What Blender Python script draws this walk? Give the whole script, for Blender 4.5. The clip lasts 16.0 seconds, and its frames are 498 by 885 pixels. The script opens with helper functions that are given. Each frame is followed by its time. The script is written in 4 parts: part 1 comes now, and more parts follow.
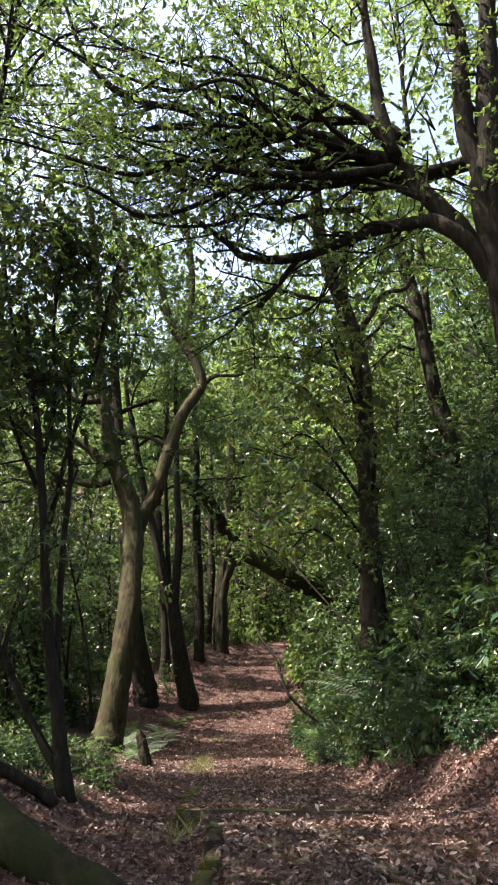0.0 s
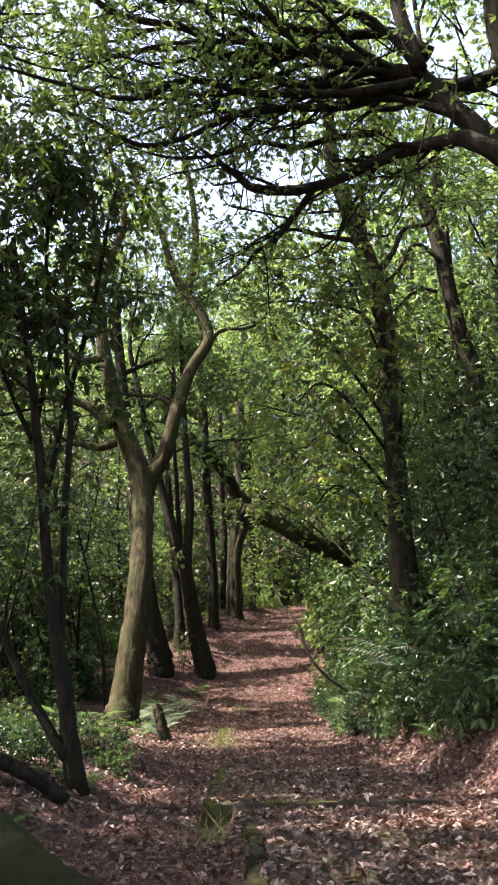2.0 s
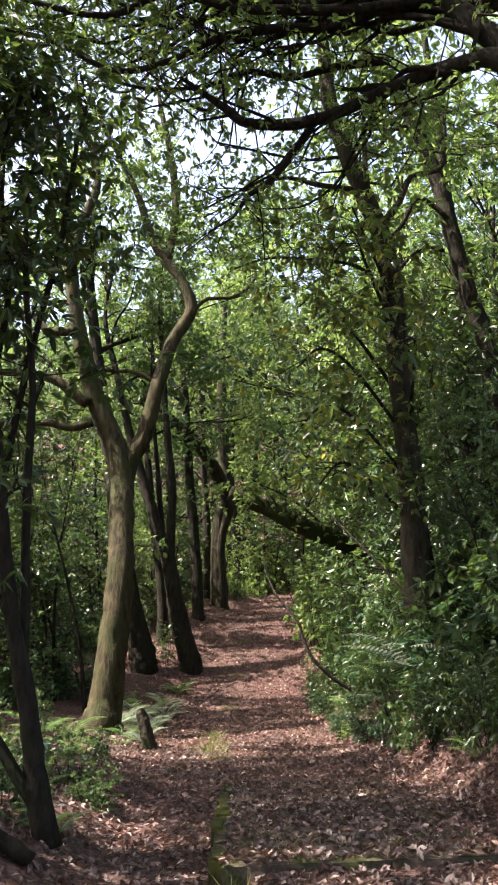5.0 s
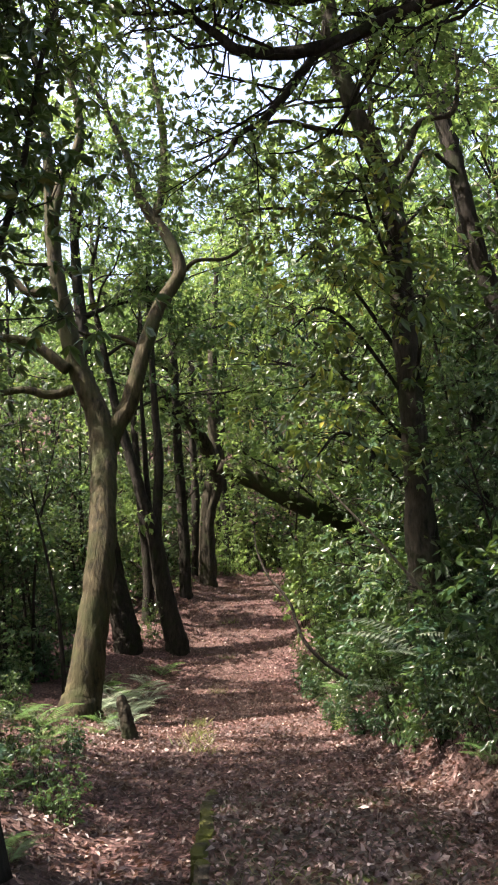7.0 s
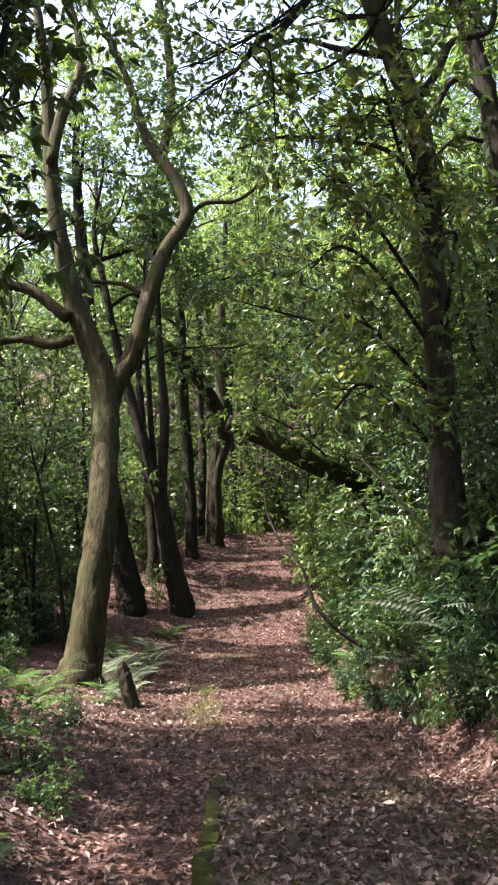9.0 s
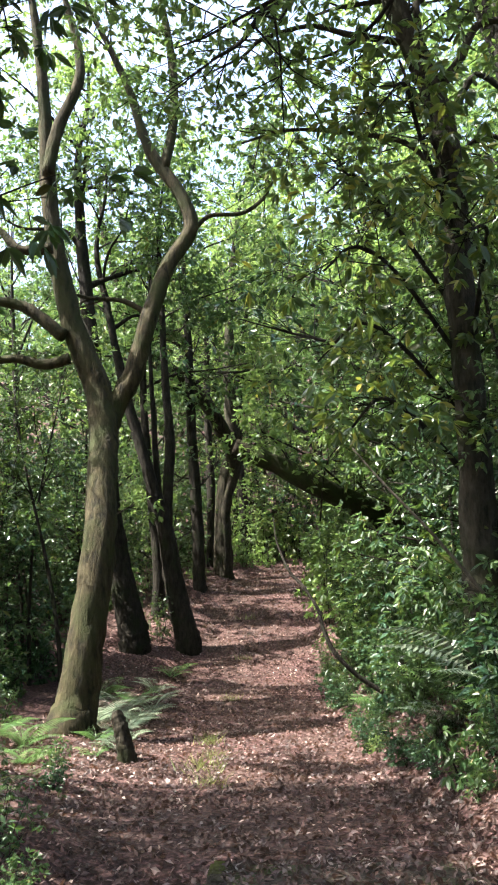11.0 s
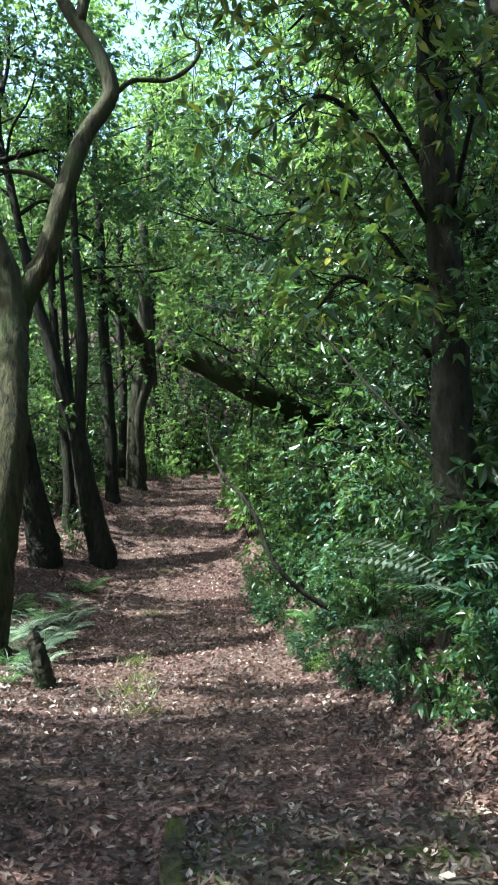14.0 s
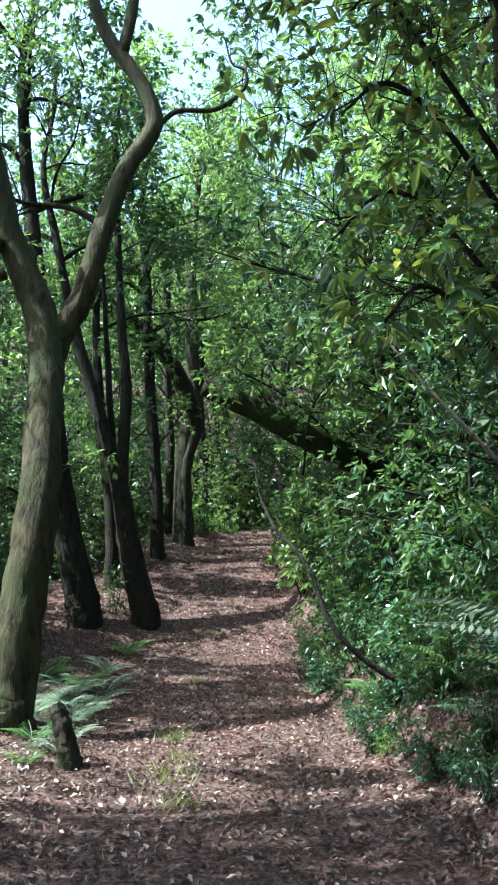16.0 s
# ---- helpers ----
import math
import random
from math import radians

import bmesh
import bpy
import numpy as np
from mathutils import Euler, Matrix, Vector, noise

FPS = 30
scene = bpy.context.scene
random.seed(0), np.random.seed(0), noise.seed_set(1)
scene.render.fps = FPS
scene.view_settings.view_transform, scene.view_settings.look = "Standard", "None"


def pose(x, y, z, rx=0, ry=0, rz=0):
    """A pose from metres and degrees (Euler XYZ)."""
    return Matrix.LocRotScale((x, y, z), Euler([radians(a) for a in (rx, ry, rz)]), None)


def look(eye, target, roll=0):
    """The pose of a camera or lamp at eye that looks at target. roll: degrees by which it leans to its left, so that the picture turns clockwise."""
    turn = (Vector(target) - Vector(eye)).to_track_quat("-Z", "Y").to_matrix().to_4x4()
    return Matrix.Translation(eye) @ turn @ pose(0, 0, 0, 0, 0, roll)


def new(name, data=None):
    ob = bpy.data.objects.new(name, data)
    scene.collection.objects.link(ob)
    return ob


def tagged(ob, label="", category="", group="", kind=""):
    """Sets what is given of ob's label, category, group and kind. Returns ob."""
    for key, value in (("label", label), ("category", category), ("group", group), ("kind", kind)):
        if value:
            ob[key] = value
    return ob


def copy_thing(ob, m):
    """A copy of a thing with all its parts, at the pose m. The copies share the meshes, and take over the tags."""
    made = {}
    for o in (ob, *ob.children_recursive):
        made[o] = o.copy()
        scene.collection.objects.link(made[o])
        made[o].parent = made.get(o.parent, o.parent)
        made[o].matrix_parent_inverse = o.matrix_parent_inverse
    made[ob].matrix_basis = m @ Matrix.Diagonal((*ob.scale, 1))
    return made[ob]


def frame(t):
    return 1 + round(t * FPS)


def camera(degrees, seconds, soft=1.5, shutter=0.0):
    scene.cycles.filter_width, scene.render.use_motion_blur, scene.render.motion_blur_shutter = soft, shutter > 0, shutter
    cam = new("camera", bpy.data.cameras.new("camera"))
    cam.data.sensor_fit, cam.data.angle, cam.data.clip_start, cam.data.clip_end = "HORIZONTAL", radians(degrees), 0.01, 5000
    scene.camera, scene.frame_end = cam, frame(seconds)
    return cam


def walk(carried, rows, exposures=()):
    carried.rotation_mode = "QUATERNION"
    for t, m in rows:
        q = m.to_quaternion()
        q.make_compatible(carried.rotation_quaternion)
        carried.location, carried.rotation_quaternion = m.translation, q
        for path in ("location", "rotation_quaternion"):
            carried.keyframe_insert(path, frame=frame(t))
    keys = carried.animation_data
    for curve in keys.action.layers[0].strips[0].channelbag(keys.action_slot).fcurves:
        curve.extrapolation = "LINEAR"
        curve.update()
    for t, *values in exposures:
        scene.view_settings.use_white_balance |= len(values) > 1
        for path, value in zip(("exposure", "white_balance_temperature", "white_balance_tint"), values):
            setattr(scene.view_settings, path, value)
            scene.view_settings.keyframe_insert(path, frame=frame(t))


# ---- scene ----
cam = camera(32.6, 16.0, soft=2.0)
METRES, EYE = 7.8, 1.5
ROWS = [
    (0.0, 0.0, 0.0, 0.0, -0.15, 17.85, -0.47),
    (0.5, -0.009, 0.0317, 0.0029, -0.04, 17.45, 0.73),
    (1.0, -0.0163, 0.0617, 0.0067, 0.07, 16.64, 2.34),
    (1.5, -0.017, 0.1037, 0.0115, 0.1, 16.72, 1.68),
    (2.0, -0.0204, 0.1354, 0.0157, 0.69, 15.54, 0.99),
    (2.5, -0.0312, 0.1721, 0.0235, 1.48, 14.57, 1.1),
    (3.0, -0.03, 0.2029, 0.0278, 1.71, 16.16, 1.79),
    (3.5, -0.028, 0.2335, 0.0341, 1.62, 17.93, 1.04),
    (4.0, -0.0353, 0.2614, 0.0348, 0.23, 16.02, 0.9),
    (6.5, -0.051, 0.4133, 0.059, -0.86, 13.89, 2.46),
    (7.0, -0.0458, 0.4431, 0.061, -1.32, 13.02, 1.6),
    (7.5, -0.0411, 0.4658, 0.0643, -0.91, 11.55, 0.87),
    (8.0, -0.0483, 0.4927, 0.0674, -1.05, 10.35, 0.32),
    (10.5, -0.0459, 0.6478, 0.0861, -0.69, 10.29, 2.24),
    (11.0, -0.04, 0.6804, 0.0887, -0.14, 12.33, 1.09),
    (11.5, -0.0424, 0.7046, 0.0894, -0.08, 12.33, 0.73),
    (12.0, -0.0564, 0.7345, 0.0908, -1.45, 11.15, 1.88),
    (12.5, -0.0646, 0.7571, 0.0906, -1.71, 10.53, 1.69),
    (13.0, -0.0693, 0.782, 0.0896, -3.27, 9.24, 0.85),
    (13.5, -0.0783, 0.8099, 0.089, -6.22, 8.02, 0.87),
    (14.0, -0.0822, 0.8343, 0.0898, -6.6, 6.44, 1.35),
    (14.5, -0.0739, 0.8687, 0.0888, -5.78, 6.79, -0.35),
    (15.0, -0.0708, 0.904, 0.0903, -5.57, 6.99, 1.42),
    (15.5, -0.0749, 0.9398, 0.0912, -4.76, 8.48, 2.82),
    (16.0, -0.0698, 0.9752, 0.0893, -3.23, 10.42, 1.02),
]

walk(cam, [(t, pose(METRES * x, METRES * y, EYE + METRES * z, 90 + pitch, roll, yaw)) for t, x, y, z, yaw, pitch, roll in ROWS],
     exposures=[(0.0, 2.1, 7100, 16), (2.0, 2.4, 7100, 18), (4.0, 2.35, 7100, 18), (8.0, 2.38, 7000, 19), (11.0, 2.55, 6500, 10), (11.5, 2.28, 6500, 10), (12.5, 2.15, 6500, 9), (13.4, 2.05, 6400, 8), (14.0, 2.4, 5600, -8), (14.5, 2.5, 5300, -9), (16.0, 2.38, 5450, -4)])

# ---- sky and sun ----
SUN = Vector((-0.72, -0.12, 1.0)).normalized()      # towards the sun
world = bpy.data.worlds.new("sky")
scene.world = world
world.use_nodes = True
wn = world.node_tree
sky = wn.nodes.new("ShaderNodeTexSky")
sky.sky_type, sky.sun_disc = "NISHITA", False
sky.sun_elevation = math.asin(SUN.z)
sky.sun_rotation = math.atan2(SUN.x, SUN.y)
sky.air_density, sky.dust_density = 1.0, 4.0
wn.links.new(sky.outputs[0], wn.nodes["Background"].inputs[0])
wn.nodes["Background"].inputs[1].default_value = 0.15
sun = new("sun", bpy.data.lights.new("sun", "SUN"))
sun.data.energy, sun.data.angle, sun.data.color = 5.0, radians(0.55), (1.0, 0.95, 0.86)
sun.matrix_world = look((-30, -5, 42), (0, 0, 0))
sun.rotation_euler = SUN.to_track_quat("Z", "Y").to_euler()

rng = np.random.default_rng(7)


# ---- materials ----
def node_material(name):
    m = bpy.data.materials.new(name)
    m.use_nodes = True
    nt = m.node_tree
    return m, nt, nt.nodes["Principled BSDF"], nt.nodes["Material Output"]


def ramp(nt, source, stops):
    r = nt.nodes.new("ShaderNodeValToRGB")
    while len(r.color_ramp.elements) < len(stops):
        r.color_ramp.elements.new(0.5)
    for e, (p, c) in zip(r.color_ramp.elements, stops):
        e.position, e.color = p, (*c, 1)
    nt.links.new(source, r.inputs[0])
    return r.outputs[0]


def noise_tex(nt, scale, detail=4.0, stretch=None, rough=0.6):
    co = nt.nodes.new("ShaderNodeNewGeometry")
    n = nt.nodes.new("ShaderNodeTexNoise")
    n.inputs["Scale"].default_value, n.inputs["Detail"].default_value = scale, detail
    n.inputs["Roughness"].default_value = rough
    if stretch:
        mp = nt.nodes.new("ShaderNodeMapping")
        mp.inputs["Scale"].default_value = stretch
        nt.links.new(co.outputs["Position"], mp.inputs["Vector"])
        nt.links.new(mp.outputs[0], n.inputs["Vector"])
    else:
        nt.links.new(co.outputs["Position"], n.inputs["Vector"])
    return n.outputs["Fac"]


def mixed(nt, fac, a, b):
    n = nt.nodes.new("ShaderNodeMix")
    n.data_type = "RGBA"
    if isinstance(fac, float):
        n.inputs[0].default_value = fac
    else:
        nt.links.new(fac, n.inputs[0])
    for sock, v in ((n.inputs[6], a), (n.inputs[7], b)):
        if isinstance(v, tuple):
            sock.default_value = (*v, 1)
        else:
            nt.links.new(v, sock)
    return n.outputs[2]


def bump(nt, bsdf, height, strength, distance=0.02):
    b = nt.nodes.new("ShaderNodeBump")
    b.inputs["Strength"].default_value, b.inputs["Distance"].default_value = strength, distance
    nt.links.new(height, b.inputs["Height"])
    nt.links.new(b.outputs[0], bsdf.inputs["Normal"])


def leaf_material(name, stops, rough=0.38, through_light=0.42, glow=(0.5, 0.62, 0.06)):
    """Leaves: a colour for each leaf, shiny upper side, sunlight that shines through."""
    m, nt, bsdf, out = node_material(name)
    geo = nt.nodes.new("ShaderNodeNewGeometry")
    col = ramp(nt, geo.outputs["Random Per Island"], stops)
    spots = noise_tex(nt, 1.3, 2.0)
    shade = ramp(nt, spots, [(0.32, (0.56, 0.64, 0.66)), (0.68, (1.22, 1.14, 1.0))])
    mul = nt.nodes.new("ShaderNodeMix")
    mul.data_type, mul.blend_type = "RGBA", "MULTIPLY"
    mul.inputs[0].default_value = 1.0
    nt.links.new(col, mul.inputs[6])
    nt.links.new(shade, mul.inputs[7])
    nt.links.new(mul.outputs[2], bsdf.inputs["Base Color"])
    bsdf.inputs["Roughness"].default_value = rough
    tr = nt.nodes.new("ShaderNodeBsdfTranslucent")
    nt.links.new(mixed(nt, 0.55, mul.outputs[2], glow), tr.inputs["Color"])
    mx = nt.nodes.new("ShaderNodeMixShader")
    mx.inputs[0].default_value = through_light
    nt.links.new(bsdf.outputs[0], mx.inputs[1])
    nt.links.new(tr.outputs[0], mx.inputs[2])
    nt.links.new(mx.outputs[0], out.inputs["Surface"])
    return m


def bark_material(name, dark, light, moss, moss_amount=0.5, scale=14.0):
    m, nt, bsdf, out = node_material(name)
    grain = noise_tex(nt, scale, 6.0, (1.0, 1.0, 0.28), 0.7)
    patches = noise_tex(nt, 2.2, 3.0)
    c = ramp(nt, grain, [(0.36, dark), (0.66, light)])
    f = ramp(nt, patches, [(0.62 - 0.3 * moss_amount, (0, 0, 0)), (0.78 - 0.2 * moss_amount, (1, 1, 1))])
    nt.links.new(mixed(nt, f, c, moss), bsdf.inputs["Base Color"])
    bsdf.inputs["Roughness"].default_value = 0.85
    bsdf.inputs["Specular IOR Level"].default_value = 0.12
    bump(nt, bsdf, grain, 1.0, 0.06)
    return m


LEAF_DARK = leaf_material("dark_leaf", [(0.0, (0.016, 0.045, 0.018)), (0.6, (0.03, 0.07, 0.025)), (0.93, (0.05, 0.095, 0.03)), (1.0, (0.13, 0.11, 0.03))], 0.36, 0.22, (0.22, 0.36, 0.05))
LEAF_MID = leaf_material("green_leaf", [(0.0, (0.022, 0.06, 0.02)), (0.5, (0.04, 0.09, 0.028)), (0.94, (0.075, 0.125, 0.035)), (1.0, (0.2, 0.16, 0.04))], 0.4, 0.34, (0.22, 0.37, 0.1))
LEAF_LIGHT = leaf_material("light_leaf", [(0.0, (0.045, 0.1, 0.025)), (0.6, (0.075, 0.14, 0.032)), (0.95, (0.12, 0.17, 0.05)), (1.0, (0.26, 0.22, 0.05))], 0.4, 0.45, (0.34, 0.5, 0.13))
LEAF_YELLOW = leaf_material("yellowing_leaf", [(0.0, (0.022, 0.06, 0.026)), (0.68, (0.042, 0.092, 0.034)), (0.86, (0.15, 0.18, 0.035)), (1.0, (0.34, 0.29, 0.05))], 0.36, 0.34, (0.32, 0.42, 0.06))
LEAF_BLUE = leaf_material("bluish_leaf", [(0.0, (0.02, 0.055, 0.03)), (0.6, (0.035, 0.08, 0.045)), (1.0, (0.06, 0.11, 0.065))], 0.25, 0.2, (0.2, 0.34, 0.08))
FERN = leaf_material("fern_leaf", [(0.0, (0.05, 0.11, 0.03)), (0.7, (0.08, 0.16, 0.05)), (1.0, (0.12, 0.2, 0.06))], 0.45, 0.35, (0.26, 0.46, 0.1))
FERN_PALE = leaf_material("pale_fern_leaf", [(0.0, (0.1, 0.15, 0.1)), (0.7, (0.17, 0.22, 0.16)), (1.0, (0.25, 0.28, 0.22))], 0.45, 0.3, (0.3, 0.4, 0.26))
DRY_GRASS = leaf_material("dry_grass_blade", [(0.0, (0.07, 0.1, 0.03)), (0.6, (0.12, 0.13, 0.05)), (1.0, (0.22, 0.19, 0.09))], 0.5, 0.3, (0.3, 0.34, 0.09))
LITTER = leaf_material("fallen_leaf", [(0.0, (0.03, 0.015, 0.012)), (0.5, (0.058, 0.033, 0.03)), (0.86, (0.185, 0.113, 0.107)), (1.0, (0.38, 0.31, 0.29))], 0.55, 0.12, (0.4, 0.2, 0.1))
BARK_MAIN = bark_material("mossy_tan_bark", (0.013, 0.012, 0.008), (0.07, 0.059, 0.032), (0.032, 0.038, 0.015), 0.6, 10.0)
BARK_DARK = bark_material("dark_bark", (0.008, 0.007, 0.005), (0.03, 0.026, 0.02), (0.015, 0.02, 0.008), 0.3)
BARK_GREY = bark_material("grey_bark", (0.014, 0.0125, 0.009), (0.06, 0.052, 0.037), (0.03, 0.036, 0.016), 0.4)
BARK_MOSS = bark_material("moss_covered_bark", (0.012, 0.01, 0.007), (0.04, 0.032, 0.022), (0.022, 0.032, 0.009), 0.95)
TWIG_PALE = bark_material("pale_dead_wood", (0.09, 0.075, 0.058), (0.2, 0.17, 0.135), (0.12, 0.1, 0.07), 0.2, 30.0)


def ground_material():
    m, nt, bsdf, out = node_material("leaf_litter_ground")
    fine = noise_tex(nt, 22.0, 5.0)
    big = noise_tex(nt, 0.8, 3.0)
    litter = ramp(nt, fine, [(0.3, (0.025, 0.014, 0.011)), (0.5, (0.058, 0.031, 0.028)), (0.7, (0.23, 0.128, 0.12))])
    soil = ramp(nt, fine, [(0.36, (0.022, 0.013, 0.01)), (0.64, (0.12, 0.072, 0.063))])
    f = ramp(nt, big, [(0.4, (0, 0, 0)), (0.62, (1, 1, 1))])
    nt.links.new(mixed(nt, f, litter, soil), bsdf.inputs["Base Color"])
    bsdf.inputs["Roughness"].default_value = 0.9
    bsdf.inputs["Specular IOR Level"].default_value = 0.2
    bump(nt, bsdf, fine, 1.0, 0.05)
    return m


def stone_material():
    m, nt, bsdf, out = node_material("mossy_concrete")
    fine = noise_tex(nt, 30.0, 6.0)
    big = noise_tex(nt, 2.5, 4.0)
    c = ramp(nt, fine, [(0.3, (0.03, 0.024, 0.019)), (0.7, (0.1, 0.08, 0.064))])
    moss = ramp(nt, fine, [(0.3, (0.02, 0.028, 0.008)), (0.7, (0.06, 0.072, 0.018))])
    f = ramp(nt, big, [(0.5, (0, 0, 0)), (0.62, (1, 1, 1))])
    nt.links.new(mixed(nt, f, c, moss), bsdf.inputs["Base Color"])
    bsdf.inputs["Roughness"].default_value = 0.9
    bsdf.inputs["Specular IOR Level"].default_value = 0.2
    bump(nt, bsdf, fine, 0.7, 0.02)
    return m


GROUND, STONE = ground_material(), stone_material()


# ---- shape helpers ----
def mesh_from(name, verts, faces, material, smooth=False):
    """verts (N, 3) and faces (M, 3 or 4) as arrays."""
    me = bpy.data.meshes.new(name)
    verts, faces = np.asarray(verts, np.float32), np.asarray(faces, np.int32)
    k = faces.shape[1]
    me.vertices.add(len(verts))
    me.vertices.foreach_set("co", verts.ravel())
    me.loops.add(faces.size)
    me.loops.foreach_set("vertex_index", faces.ravel())
    me.polygons.add(len(faces))
    me.polygons.foreach_set("loop_start", np.arange(0, faces.size, k, dtype=np.int32))
    me.polygons.foreach_set("use_smooth", np.full(len(faces), smooth))
    me.update(calc_edges=True)
    me.materials.append(material)
    return me


def child(name, me, parent, label=""):
    ob = new(name, me)
    ob.parent = parent
    return tagged(ob, label)


def lattice_noise(x, y, seed=0):
    """Smooth noise from 0 to 1 on a grid of step 1."""
    table = np.random.default_rng(seed).random((64, 64))
    xi, yi = np.floor(x).astype(int), np.floor(y).astype(int)
    fx, fy = x - xi, y - yi
    fx, fy = fx * fx * (3 - 2 * fx), fy * fy * (3 - 2 * fy)
    g = lambda a, b: table[a % 64, b % 64]
    return (g(xi, yi) * (1 - fx) + g(xi + 1, yi) * fx) * (1 - fy) + (g(xi, yi + 1) * (1 - fx) + g(xi + 1, yi + 1) * fx) * fy


def path_middle(y):
    return np.interp(y, [0, 7, 12, 16, 20, 25, 30, 35, 40, 50], [0.3, 0.15, -0.1, -0.4, -0.42, -0.25, 0.35, 1.0, 2.6, 6.0])


def path_half(y):
    return np.interp(y, [0, 12, 20, 25, 35], [1.4, 1.35, 1.4, 1.25, 1.1])


def ground_z(x, y):
    x, y = np.asarray(x, float), np.asarray(y, float)
    z = np.interp(y, [-60, -5, 0, 2, 4, 5.5, 6.8, 9, 12, 16, 19, 20.5, 22, 23.4, 25, 27.8, 30, 34.5, 40, 46, 60, 90, 140],
                  [-6, -0.7, 0, 0.3, 0.54, 0.68, 0.73, 0.69, 0.64, 0.63, 0.7, 0.78, 0.98, 1.2, 1.7, 2.5, 3.1, 3.95, 5.0, 7.0, 14, 30, 50])
    u = x - path_middle(y) - path_half(y)
    bank = np.where(u > 0, np.minimum(u, 2.2) * 0.85 + np.maximum(u - 2.2, 0) * 0.3, 0)
    bank = bank * np.clip(u / 0.5, 0, 1) * np.interp(y, [-4, 4, 9], [0.3, 0.5, 1.0])
    v = path_middle(y) - path_half(y) - x
    left = np.clip(v, 0, 1.2) * 0.16 - np.maximum(v - 6, 0) * 0.06
    off = np.clip(np.abs(x - path_middle(y)) - path_half(y) + 0.4, 0, 1)
    left = left - 0.13 * np.clip((0.05 - 0.05 * y - x) / 0.15 + 0.2, 0, 1) * np.interp(y, [0, 11.2, 11.8], [1, 1, 0]) * np.clip((x + 2.2) / 0.8, 0, 1)
    bumps = (lattice_noise(x / 1.7, y / 1.7, 3) - 0.5) * 0.3 * off + (lattice_noise(x / 0.45, y / 0.45, 4) - 0.5) * (0.03 + 0.06 * off)
    return z + bank + left + bumps


def tube(points, sides=9, steps=5, wobble=0.06, cap=True):
    """A tapering limb through points (x, y, z, radius)."""
    p = np.array(points, float)
    q = np.vstack([2 * p[0] - p[1], p, 2 * p[-1] - p[-2]])
    out = []
    for i in range(1, len(q) - 2):
        for s in np.linspace(0, 1, steps, endpoint=False):
            a, b, c, d = q[i - 1:i + 3]
            out.append(0.5 * (2 * b + (c - a) * s + (2 * a - 5 * b + 4 * c - d) * s * s + (3 * b - a - 3 * c + d) * s ** 3))
    out.append(q[-2])
    c = np.array(out)
    t = np.gradient(c[:, :3], axis=0)
    t /= np.linalg.norm(t, axis=1)[:, None] + 1e-9
    ref = np.array([0.0, 1.0, 0.0]) if abs(t[:, 1]).max() < 0.9 else np.array([1.0, 0.0, 0.3])
    n1 = np.cross(t, ref)
    n1 /= np.linalg.norm(n1, axis=1)[:, None] + 1e-9
    n2 = np.cross(t, n1)
    a = np.linspace(0, 2 * np.pi, sides, endpoint=False)
    r = np.maximum(c[:, 3], 0.004)[:, None] * (1 + wobble * rng.standard_normal((len(c), sides)) + wobble * 1.2 * np.sin(a * 2 + rng.random() * 6)[None])
    v = c[:, None, :3] + r[..., None] * (np.cos(a)[None, :, None] * n1[:, None] + np.sin(a)[None, :, None] * n2[:, None])
    m = len(c)
    i, j = np.meshgrid(np.arange(m - 1), np.arange(sides), indexing="ij")
    k = (j + 1) % sides
    f = np.stack([i * sides + j, i * sides + k, (i + 1) * sides + k, (i + 1) * sides + j], -1).reshape(-1, 4)
    v = v.reshape(-1, 3)
    if cap:
        v = np.vstack([v, c[:1, :3], c[-1:, :3]])
        j = np.arange(sides)
        k = (j + 1) % sides
        f = np.vstack([f, np.stack([k, j, np.full(sides, m * sides), k], -1), np.stack([(m - 1) * sides + j, (m - 1) * sides + k, np.full(sides, m * sides + 1), (m - 1) * sides + j], -1)])
    return v, f, c


def tube_mesh(name, points, material, **kw):
    v, f, c = tube(points, **kw)
    me = bpy.data.meshes.new(name)
    cap = f[:, 0] == f[:, 3]
    faces = [tuple(q[:3]) if e else tuple(q) for q, e in zip(f.tolist(), cap)]
    me.from_pydata(v.tolist(), [], faces)
    me.polygons.foreach_set("use_smooth", np.full(len(faces), True))
    me.update()
    me.materials.append(material)
    return me, c


def straight_sticks(a, b, ra, rb):
    n = len(a)
    d = b - a
    d /= np.linalg.norm(d, axis=1)[:, None] + 1e-9
    n1 = np.cross(d, [0.31, 0.9, 0.2])
    n1 /= np.linalg.norm(n1, axis=1)[:, None] + 1e-9
    n2 = np.cross(d, n1)
    ang = np.array([0, 2.094, 4.189])
    ringdir = np.cos(ang)[None, :, None] * n1[:, None] + np.sin(ang)[None, :, None] * n2[:, None]
    v = np.stack([a[:, None] + ra[:, None, None] * ringdir, b[:, None] + rb[:, None, None] * ringdir], 1)
    q = np.array([[s, (s + 1) % 3, 3 + (s + 1) % 3, 3 + s] for s in range(3)])
    return v.reshape(-1, 3), (q[None] + (np.arange(n) * 6)[:, None, None]).reshape(-1, 4)


